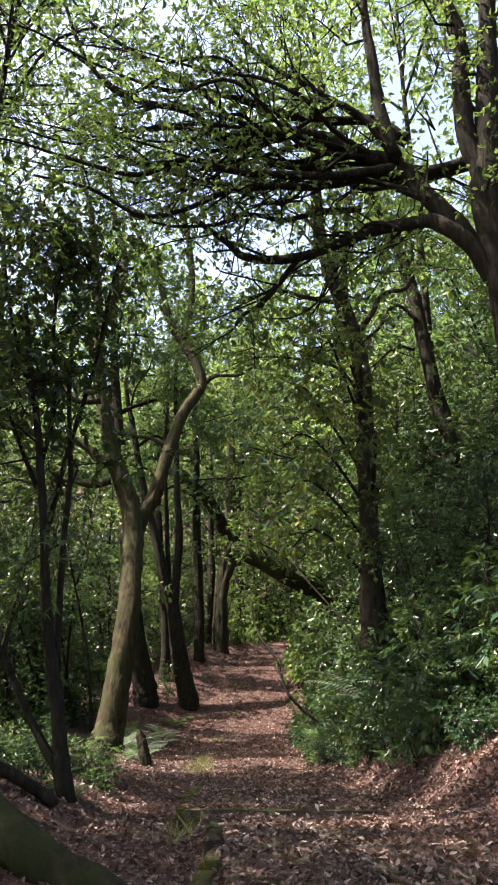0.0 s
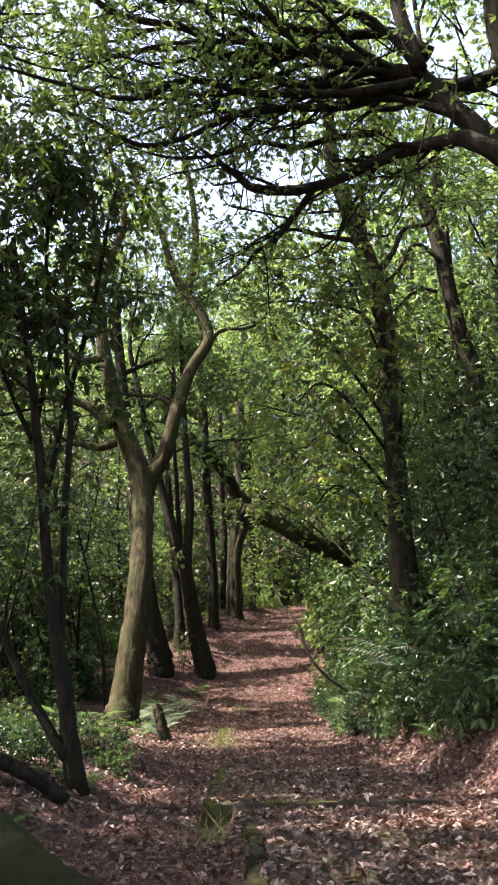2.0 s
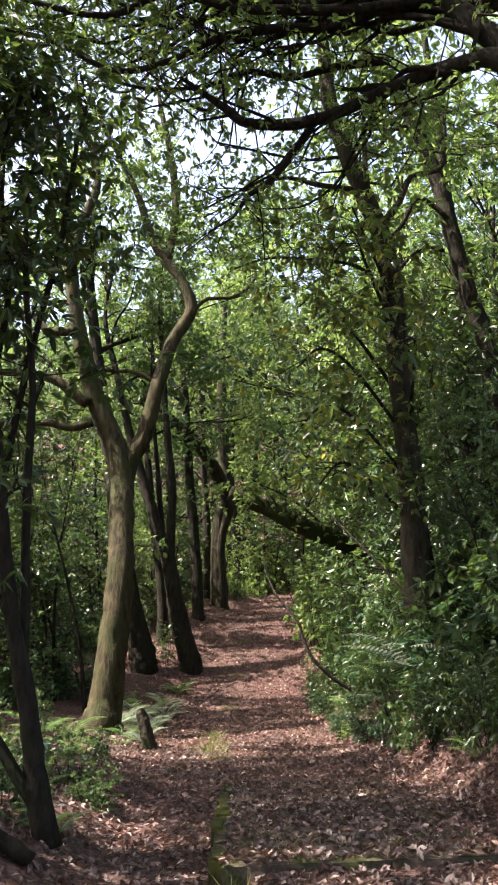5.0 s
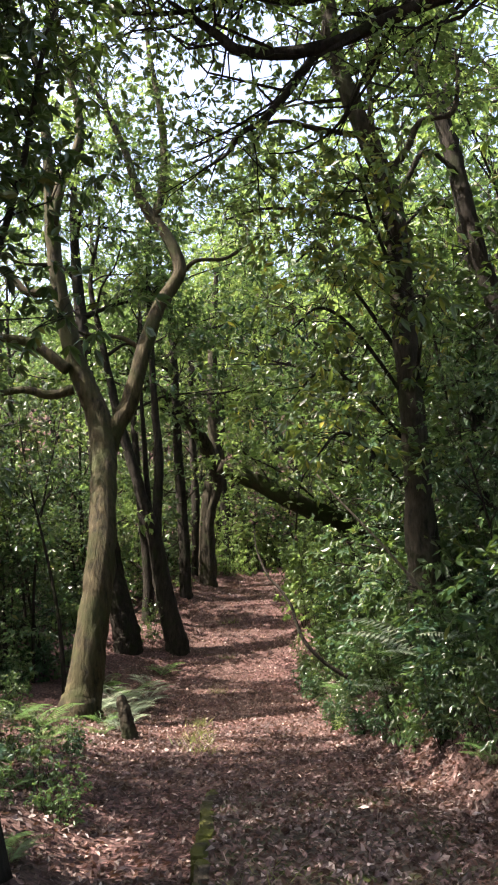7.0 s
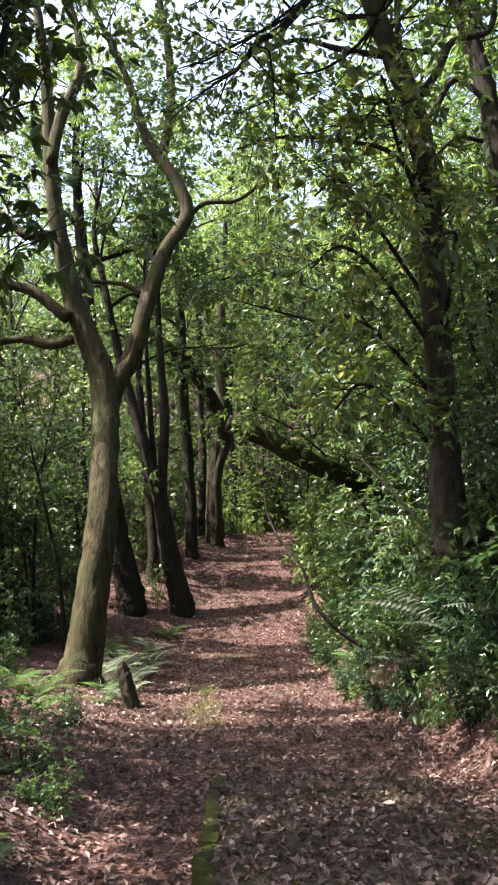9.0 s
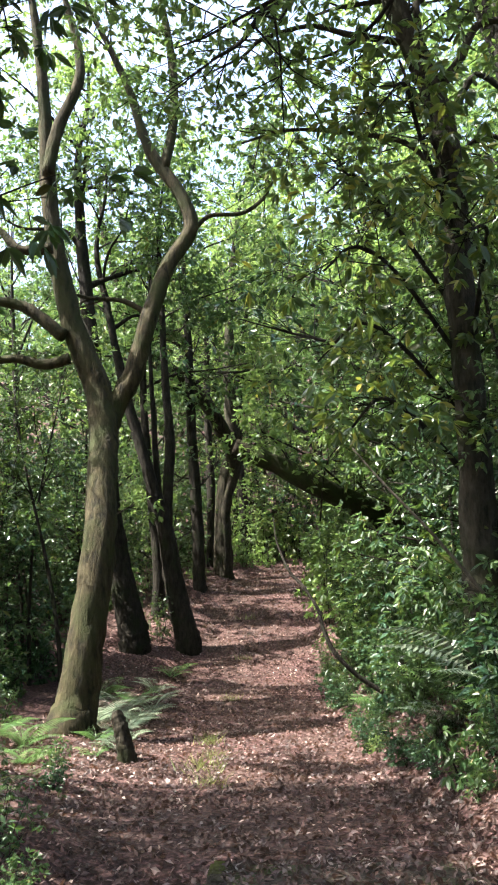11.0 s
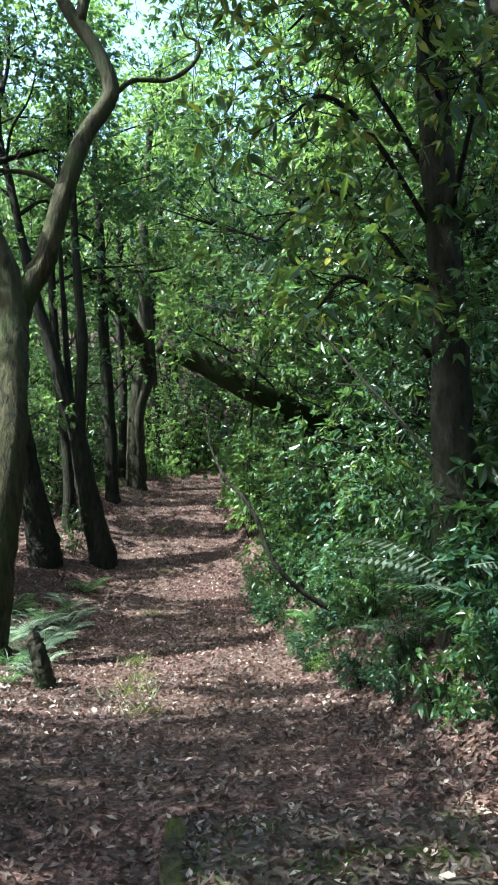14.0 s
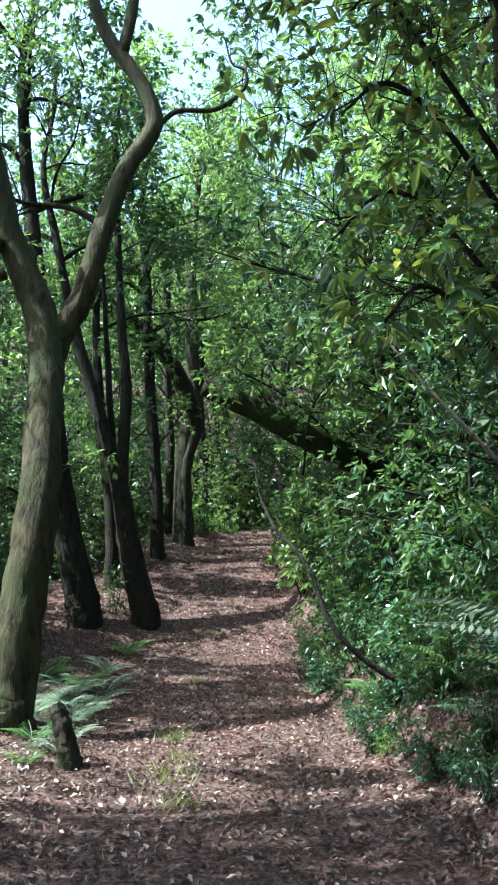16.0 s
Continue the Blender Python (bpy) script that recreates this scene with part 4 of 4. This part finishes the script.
for x, y, s in [(0.5, 45.0, 1.3), (3.2, 42.5, 1.35), (5.6, 38.5, 1.3), (-3.0, 49.0, 1.3), (2.4, 50.0, 1.5), (7.5, 43.0, 1.4), (-7.0, 50.0, 1.2), (5.5, 31.5, 1.2), (8.0, 27.0, 1.2)]:
    copy_thing(WOOD[rng.integers(5)], pose(x, y, float(ground_z(x, y)) - 0.1, 0, 0, rng.uniform(0, 360)) @ Matrix.Scale(s, 4))

# low understorey trees, leafy from the ground up
UNDER = []
for k, (h, leaf) in enumerate([(5.5, LEAF_DARK), (6.5, LEAF_MID), (4.5, LEAF_BLUE), (5.0, LEAF_LIGHT)]):
    UNDER.append(tree("small_tree", "small leafy understorey tree in the shade", "tree", forest_limbs(h, 1.9, 0.06, 9, 0.06, low=0.1), BARK_DARK, leaf,
                      twigs=14, twig_length=0.95, leaf_size=0.16, each=15, clump=0.5, start=0.15, sides=5, steps=2, bent=0.0, subs=0, carve=False, keep_clear=False, upright=0.7))
    UNDER[-1].location = (-40 - 5 * k, -50, float(ground_z(-40 - 5 * k, -50)))
for _ in range(48):
    if rng.random() < 0.55:
        y = rng.uniform(15, 34)
        x = float(path_middle(y) + path_half(y)) + rng.uniform(1.7, 6.5)
    else:
        y = rng.uniform(24, 44)
        x = float(path_middle(y) - path_half(y)) - rng.uniform(1.8 if y > 37 else 5.5, 11)
    copy_thing(UNDER[rng.integers(3)], pose(x, y, float(ground_z(x, y)) - 0.1, rng.uniform(-8, 8), rng.uniform(-8, 8), rng.uniform(0, 360)) @ Matrix.Scale(rng.uniform(0.7, 1.15), 4))


for x, y, k, s in [(2.9, 11.2, 1, 0.5), (3.6, 12.0, 2, 0.55), (2.6, 12.6, 1, 0.45), (4.3, 10.6, 2, 0.6), (3.3, 14.2, 2, 0.7), (4.6, 13.4, 1, 0.8), (2.5, 15.6, 2, 0.6), (3.9, 16.4, 0, 1.0),
                   (5.4, 15.0, 1, 1.2), (6.5, 17.0, 2, 1.3), (4.8, 18.5, 2, 1.2), (3.0, 18.2, 1, 0.75), (7.2, 20.0, 1, 1.4), (5.5, 21.5, 2, 1.3), (3.4, 20.6, 0, 0.9), (2.6, 23.0, 1, 0.8),
                   (-3.5, 39.0, 1, 1.2), (-1.5, 41.0, 0, 1.3), (-0.9, 36.2, 3, 0.55), (-0.3, 37.8, 3, 0.7), (0.4, 39.5, 3, 0.8), (4.3, 38.0, 3, 0.8), (4.4, 35.6, 3, 0.7), (1.0, 42.0, 3, 1.0), (2.75, 19.2, 1, 0.5), (2.6, 25.2, 3, 0.6), (2.9, 28.0, 3, 0.7), (-3.2, 33.0, 3, 0.7), (-4.4, 30.0, 3, 0.7), (0.5, 43.0, 1, 1.4), (2.5, 44.0, 0, 1.4), (-2.5, 44.5, 2, 1.5), (4.5, 40.5, 0, 1.3), (-5.0, 42.5, 0, 1.4), (1.2, 39.6, 2, 0.9), (-0.4, 46.5, 0, 1.6), (3.4, 47.0, 1, 1.6), (6.3, 44.0, 2, 1.5)]:
    copy_thing(UNDER[k], pose(x, y, float(ground_z(x, y)) - 0.1, rng.uniform(-8, 8), rng.uniform(-8, 8), rng.uniform(0, 360)) @ Matrix.Scale(s, 4))


def far_woods():
    """The wooded hillside that closes the view."""
    n = 700
    x, y = rng.uniform(-75, 75, n), rng.uniform(58, 120, n)
    h = rng.uniform(5, 12, n)
    c = np.stack([x, y, ground_z(x, y) + h * 0.55], 1)
    p = around(c, rng.uniform(3.5, 6.0, n), 70, 1.1)
    tagged(new("far_woods", leaves_mesh("far_woods", p, 0.65 + 0.5 * rng.random(len(p)), LEAF_MID, upright=0.6)), "dense green woods covering the far hillside", "woods", kind="stuff")


far_woods()

# foliage of yellowing leaves hanging beside the path
tree("small_tree", "slender tree with drooping yellowing leaves beside the path", "tree", [
    ("trunk", [(2.30, 13.9, 1.5, 0.06), (2.20, 13.8, 3.0, 0.055), (2.00, 13.6, 4.8, 0.045), (1.90, 13.4, 6.5, 0.03), (1.40, 13.2, 8.0, 0.015)]),
    ("limb", [(2.10, 13.7, 4.0, 0.03), (1.40, 13.6, 4.9, 0.025), (0.90, 13.5, 5.2, 0.02), (0.45, 13.5, 4.8, 0.01)]),
    ("limb", [(2.05, 13.6, 4.6, 0.03), (1.30, 13.3, 5.6, 0.025), (0.85, 13.2, 5.9, 0.02), (0.50, 13.1, 5.6, 0.01)]),
    ("limb", [(2.00, 13.6, 5.2, 0.03), (1.30, 13.5, 6.3, 0.025), (0.90, 13.4, 6.8, 0.018), (0.60, 13.4, 6.6, 0.01)]),
    ("limb", [(2.10, 13.7, 3.4, 0.03), (1.40, 13.3, 4.1, 0.025), (1.00, 13.1, 4.3, 0.018), (0.70, 13.0, 4.0, 0.01)]),
    ("limb", [(2.00, 13.4, 5.0, 0.03), (2.00, 12.8, 5.6, 0.025), (1.90, 12.4, 5.7, 0.018), (1.50, 12.0, 5.4, 0.01)]),
    ("limb", [(1.95, 13.4, 6.0, 0.03), (1.50, 12.9, 6.9, 0.025), (1.30, 12.5, 7.2, 0.018), (1.10, 12.2, 7.0, 0.01)]),
], BARK_DARK, LEAF_YELLOW, twigs=10, trunk_twigs=22, start=0.3, twig_length=0.65, each=12, leaf_size=0.125, clump=0.38, keep_clear=False, carve=False, up=-0.2, upright=0.5, fine=True)
# fresh light sprigs by the broken log
tree("small_tree", "thin sapling with fresh light green leaves", "sapling", [
    ("trunk", [(2.6, 20.9, 2.6, 0.03), (2.0, 20.5, 4.0, 0.025), (1.0, 20.0, 5.0, 0.02), (0.0, 19.6, 5.5, 0.012)]),
    ("limb", [(1.00, 20.1, 4.0, 0.018), (1.10, 19.7, 4.9, 0.014), (1.40, 19.5, 5.3, 0.008)]),
    ("limb", [(0.70, 19.9, 4.6, 0.018), (0.30, 19.8, 5.3, 0.012), (-0.20, 19.7, 5.7, 0.007)]),
], BARK_DARK, LEAF_LIGHT, twigs=8, trunk_twigs=6, start=0.5, twig_length=0.5, each=16, leaf_size=0.12, clump=0.3, keep_clear=False, carve=False)


# ---- shrubs, ferns and litter ----
def shrub(name, label, h, spread, stems, leaf, size, each, clump=0.28, low=0.25, fine=False):
    root = tagged(new(name), label, "shrub")
    a, b, r, cl = [], [], [], []
    for i in range(stems):
        ang, out = rng.uniform(0, 6.28), spread * math.sqrt(rng.random())
        foot = np.array([0.12 * math.cos(ang), 0.12 * math.sin(ang), -0.25])
        top = np.array([out * math.cos(ang), out * math.sin(ang), h * rng.uniform(0.55, 1.0)])
        a.append(foot), b.append(top), r.append(0.014)
        for _ in range(5):
            u = rng.uniform(low, 1.0)
            s = foot + (top - foot) * u
            e = s + rng.standard_normal(3) * np.array([0.28, 0.28, 0.14]) * h * 0.5
            e[2] = max(e[2], 0.1)
            if len(cl) % 3 == 0:
                a.append(s), b.append(e), r.append(0.006)
            cl.append(e)
        cl.append(top)
    v, f = stick_arrays(np.array(a), np.array(b), np.array(r), np.array(r) * 0.4, 0.0)
    tagged(child("branchwork", mesh_from("branchwork", v, f, BARK_DARK), root), kind="stuff")
    c, s, d = sprigs(np.array(cl), clump * (0.7 + 0.6 * rng.random(len(cl))), each, 0.7, size, 6)
    c[:, 2] = np.maximum(c[:, 2], 0.03)
    tagged(child("foliage", leaves_mesh("foliage", c, s, leaf, axis=d, upright=0.75, droop=0.45, width=0.44, fine=fine), root), kind="stuff")
    return root


def fern(name, label, fronds, length, leaf):
    root = tagged(new(name), label, "fern")
    vs, fs, n = [], [], 0
    for i in range(fronds):
        ang, L = i * 6.283 / fronds + rng.uniform(-0.3, 0.3), length * rng.uniform(0.7, 1.1)
        out = np.array([math.cos(ang), math.sin(ang), 0])
        side = np.array([-math.sin(ang), math.cos(ang), 0])
        lift = rng.uniform(0.75, 1.35)
        curve = lambda u: out * L * u * (0.55 + 0.3 * u) + np.array([0, 0, L * lift * (u - 0.62 * u * u)])
        us = np.linspace(0.0, 1.0, 26)
        spine = np.array([curve(u) for u in us])
        knots = spine[::5]
        sv, sf = stick_arrays(knots[:-1], knots[1:], np.full(5, 0.004), np.full(5, 0.003), 0.0)
        vs.append(sv), fs.append(np.vstack([sf[:, [0, 1, 2]], sf[:, [0, 2, 3]]]) + n)
        n += len(sv)
        for u, p in zip(us[3:], spine[3:]):
            w = L * 0.23 * math.sin(math.pi * min(u * 0.9 + 0.08, 1)) ** 0.8 + 0.01
            for sgn in (-1, 1):
                tip = p + side * sgn * w + out * w * 0.35 - np.array([0, 0, w * 0.25])
                m = (p + tip) / 2
                vs.append(np.array([p, m + out * L * 0.014, tip, m - out * L * 0.014])), fs.append(np.array([[0, 1, 2], [0, 2, 3]]) + n)
                n += 4
    tagged(child("fronds", mesh_from("fronds", np.vstack(vs), np.vstack(fs), leaf), root), kind="stuff")
    return root


SHRUBS = [shrub("shrub", "dark green glossy-leaved shrub", 1.5, 0.75, 12, LEAF_DARK, 0.135, 12),
          shrub("shrub", "green leafy shrub on the forest floor", 1.2, 0.7, 12, LEAF_MID, 0.12, 12),
          shrub("shrub", "bluish green shrub with narrow leaves", 1.0, 0.7, 12, LEAF_BLUE, 0.14, 12),
          shrub("shrub", "light green bushy shrub", 0.9, 0.55, 12, LEAF_LIGHT, 0.095, 12),
          shrub("shrub", "tall thin-stemmed understorey shrub", 2.6, 1.0, 12, LEAF_DARK, 0.15, 12, 0.4, 0.35),
          shrub("shrub", "broad-leaved green shrub on the bank", 1.1, 0.6, 9, LEAF_MID, 0.2, 6, 0.25, fine=True)]
FERNS = [fern("fern", "green fern with arching fronds", 11, 0.8, FERN), fern("fern", "pale fern beside the path", 10, 0.7, FERN_PALE)]
for k, ob in enumerate(SHRUBS + FERNS):
    ob.location = (-58 - 3 * k, -46, float(ground_z(-58 - 3 * k, -46)))


def plant(ob, x, y, scale=1.0):
    return copy_thing(ob, pose(x, y, float(ground_z(x, y)) - 0.04, rng.uniform(-6, 6), rng.uniform(-6, 6), rng.uniform(0, 360)) @ Matrix.Scale(scale, 4))


# thickets on the bank
for _ in range(46):
    y = rng.uniform(10, 34)
    u = rng.uniform(0.95, 4.5) if y > 11.5 else rng.uniform(1.4, 4.5)
    x = float(path_middle(y) + path_half(y)) + u
    plant(SHRUBS[rng.choice(5, p=[0.34, 0.25, 0.25, 0.06, 0.1])], x, y, rng.uniform(0.6, 1.15) * (0.75 if u < 1 else 1))
for y in np.arange(13, 33, 0.9):
    plant(SHRUBS[rng.choice(5, p=[0.3, 0.3, 0.25, 0.15, 0.0])], float(path_middle(y) + path_half(y)) + rng.uniform(0.7, 1.1), y, rng.uniform(0.45, 0.8))
for _ in range(46):
    y = rng.uniform(8.0, 14.5)
    u = rng.uniform(0.7, 2.4) + max(0.0, 9.6 - y) * 0.3
    plant(SHRUBS[rng.choice([0, 0, 2, 2, 5])], float(path_middle(y) + path_half(y)) + u, y, rng.uniform(0.5, 0.95))
for _ in range(36):
    y = rng.uniform(8.2, 14.0)
    u = rng.uniform(0.35, 1.0) + max(0.0, 9.6 - y) * 0.3
    plant((SHRUBS + FERNS)[rng.choice([0, 0, 2, 2, 5, 6])], float(path_middle(y) + path_half(y)) + u, y, rng.uniform(0.3, 0.5))
for _ in range(40):
    y = rng.uniform(10.5, 24.0)
    plant((SHRUBS + FERNS)[rng.choice([0, 1, 2, 2, 3, 6])], float(path_middle(y) + path_half(y)) + rng.uniform(0.2, 0.6), y, rng.uniform(0.22, 0.38))
for x, y, s in [(-0.5, 37.5, 1.2), (0.6, 38.5, 1.3), (1.8, 39.5, 1.3), (-1.5, 36.5, 1.0), (3.2, 37.0, 1.2), (2.4, 35.5, 0.9), (-0.2, 39.8, 1.5), (1.2, 41.0, 1.5), (0.3, 36.6, 0.8), (3.0, 40.5, 1.5)]:
    plant(SHRUBS[rng.choice([1, 3, 3])], x, y, s * 1.3)
for y in np.arange(11.4, 23.5, 0.8):
    plant(SHRUBS[rng.choice([0, 1, 2, 2])], float(path_middle(y) + path_half(y)) + rng.uniform(0.65, 0.95), y, rng.uniform(0.5, 0.7))
    plant(SHRUBS[rng.choice([0, 0, 1, 2])], float(path_middle(y) + path_half(y)) + rng.uniform(1.4, 1.9), y + 0.4, rng.uniform(0.75, 1.05))
# low growth between the trunks
for _ in range(18):
    y = rng.uniform(19.0, 31.0)
    plant(SHRUBS[rng.choice([1, 2, 3])], -3.3 - rng.uniform(0, 3.5) if y < 26.5 else -2.5 - rng.uniform(0, 3), y, rng.uniform(0.55, 0.95))
# fresh bright growth beyond the broken log
for x, y, s in [(1.75, 25.0, 1.5), (1.9, 27.0, 1.7), (2.2, 29.0, 1.8), (2.5, 31.0, 1.8), (1.9, 23.0, 1.3), (3.2, 19.6, 1.6), (2.6, 17.6, 1.2)]:
    plant(SHRUBS[3 if y > 22 else 1], x, y, s)
for _ in range(14):
    y = rng.uniform(8.8, 18)
    x = -2.3 - max(0.0, y - 14) * 0.22 - rng.uniform(0, 5.5)
    plant((SHRUBS + FERNS)[rng.choice([0, 1, 2, 3, 6, 6])], x, y, rng.uniform(0.3, 0.6))
for _ in range(28):
    y = rng.uniform(5.6, 15.5)
    x = -1.55 - max(0.0, y - 11) * 0.2 - max(0.0, 7.5 - y) * 0.2 - 3.2 * rng.uniform(0, 1) ** 1.3
    if (x + 1.7) ** 2 + (y - 8.6) ** 2 > 0.1:
        plant((SHRUBS + FERNS)[rng.choice([0, 0, 2, 2, 1, 6, 6])], x, y, rng.uniform(0.22, 0.42))
for _ in range(36):
    y = rng.uniform(5.8, 11.0)
    x = -1.7 - max(0.0, 7.5 - y) * 0.1 - 2.2 * rng.uniform(0, 1)
    if (x + 1.7) ** 2 + (y - 8.6) ** 2 > 0.15:
        plant((SHRUBS + FERNS)[rng.choice([0, 2, 2, 6, 6])], x, y, rng.uniform(0.24, 0.45))
for _ in range(26):
    y = rng.uniform(17, 31)
    x = -4.3 - rng.uniform(0, 8)
    if y < 19.5 and x > -8:
        continue
    copy_thing(UNDER[rng.integers(3)], pose(x, y, float(ground_z(x, y)) - 0.1, rng.uniform(-8, 8), rng.uniform(-8, 8), rng.uniform(0, 360)) @ Matrix.Scale(rng.uniform(0.5, 0.95), 4))
for _ in range(46):
    y = rng.uniform(21, 38)
    x = -4.8 - rng.uniform(0, 1) ** 1.4 * 8 if y < 27 else -2.3 - rng.uniform(0, 1) ** 1.4 * 8
    copy_thing(UNDER[rng.integers(3)], pose(x, y, float(ground_z(x, y)) - 0.1, rng.uniform(-8, 8), rng.uniform(-8, 8), rng.uniform(0, 360)) @ Matrix.Scale(rng.uniform(0.35, 0.75), 4))
for _ in range(16):
    y, h = rng.uniform(11, 24), rng.uniform(4, 8)
    x = -3.6 - rng.uniform(0, 5) - (0.8 if y < 14 else 0)
    if 15.5 < y < 18.5:
        y += 3.5
    tree("sapling", "thin dark bare-stemmed sapling in the undergrowth", "sapling", moved(forest_limbs(h, 1.2, 0.05, 4, 0.1, low=0.5), x, y, float(ground_z(x, y))), BARK_DARK, LEAF_DARK,
         twigs=5, twig_length=0.7, leaf_size=0.12, each=14, clump=0.35, start=0.3, sides=6, steps=3, bent=0.0)
# undergrowth on the other side
for _ in range(46):
    y = rng.uniform(11, 40)
    x = float(path_middle(y) - path_half(y)) - rng.uniform(0.5, 10) ** 1.0
    near = y < 18 or (y < 34 and x > -5)
    if y < 18 and x > -3.6:
        continue
    plant(SHRUBS[rng.choice(5, p=[0.2, 0.3, 0.15, 0.2, 0.15])], x, y, rng.uniform(0.35, 0.65) if near else rng.uniform(0.6, 1.2))
for x, y, k, s in [(-2.0, 16.6, 1, 0.5), (-1.95, 17.1, 1, 0.6), (-2.15, 16.0, 0, 0.4), (-3.1, 16.4, 0, 0.9), (-3.6, 16.9, 0, 1.0), (-2.9, 15.7, 0, 0.7), (-3.9, 15.6, 0, 0.9), (-2.1, 18.8, 1, 1.1), (-2.4, 19.8, 1, 1.2), (-1.95, 20.6, 1, 0.9),
                   (-2.3, 17.0, 0, 0.6), (-2.5, 12.4, 0, 0.7), (-2.9, 11.2, 0, 0.8), (-2.4, 10.1, 0, 0.6), (1.7, 13.9, 1, 1.1), (1.8, 15.2, 0, 1.0), (1.9, 12.9, 0, 1.2),
                   (2.3, 12.4, 1, 1.2), (2.0, 13.2, 1, 1.9), (1.5, 17.5, 0, 0.9), (-3.4, 13.4, 0, 0.8), (-2.2, 18.2, 1, 0.9), (-2.0, 19.4, 1, 0.9), (-2.3, 20.9, 0, 0.8), (-2.1, 22.3, 1, 0.8), (-1.9, 23.6, 0, 0.8), (-2.6, 18.3, 1, 1.0), (-2.8, 9.0, 0, 0.6), (-4.2, 14.4, 0, 1.0), (-3.0, 21.5, 0, 1.0)]:
    plant(FERNS[k], x, y, s)


def litter():
    """Loose fallen leaves over the path and its edges."""
    n = 80000
    y = 3.5 + 33 * rng.random(n) ** 1.5
    x = path_middle(y) + rng.uniform(-3.2, 2.6, n)
    k = 7000
    y[:k] = rng.uniform(3.0, 11.4, k)
    x[:k] = rng.uniform(-0.5, 1.4, k)
    j = slice(k, k + 9000)
    y[j] = rng.uniform(6.0, 15.0, 9000)
    x[j] = path_middle(y[j]) + path_half(y[j]) + rng.uniform(-0.2, 1.8, 9000)
    c = np.stack([x, y, ground_z(x, y) + 0.014], 1)
    on = ((x > -0.18) & (x < 1.52) & (y < 6.72)) | ((x > -0.52) & (x < 1.12) & (y > 7.58) & (y < 11.32))
    c[:, 2] = np.where(on, ground_z(path_middle(y), y) + 0.066, c[:, 2])
    v, f = leaf_arrays(c, 0.03 + 0.05 * rng.random(n), upright=0.82, width=0.5, droop=0.15)
    tagged(new("fallen_leaves", mesh_from("fallen_leaves", v, f, LITTER)), "curled brown fallen leaves scattered over the path", "leaves", kind="stuff")


litter()


def grass_tuft(x, y, s):
    n = 60
    a = np.zeros((n, 3)) + rng.standard_normal((n, 3)) * [0.09, 0.15, 0]
    b = a + rng.standard_normal((n, 3)) * [0.1, 0.12, 0.03] + [0, 0, 0.1]
    w = rng.standard_normal((n, 3)) * [1, 1, 0]
    w = w / np.linalg.norm(w, axis=1)[:, None] * 0.006
    v = np.stack([a - w, a + w, b], 1).reshape(-1, 3) * s
    ob = new("grass_tuft", mesh_from("grass_tuft", v, np.arange(3 * n).reshape(-1, 3), DRY_GRASS))
    ob.location = (x, y, float(ground_z(x, y)))
    tagged(ob, "small green grass tuft growing on the path", "grass", "tufts on the path", "stuff")


for x, y, s in [(-0.82, 15.6, 1.4), (-0.88, 17.6, 1.3), (-0.78, 16.6, 0.9), (-0.75, 14.6, 1.0), (-0.6, 21.5, 1.1), (-0.3, 27.5, 1.3), (-0.2, 8.2, 1.2), (-0.45, 7.2, 1.3), (-0.4, 24.5, 1.0)]:
    grass_tuft(x, y, s)
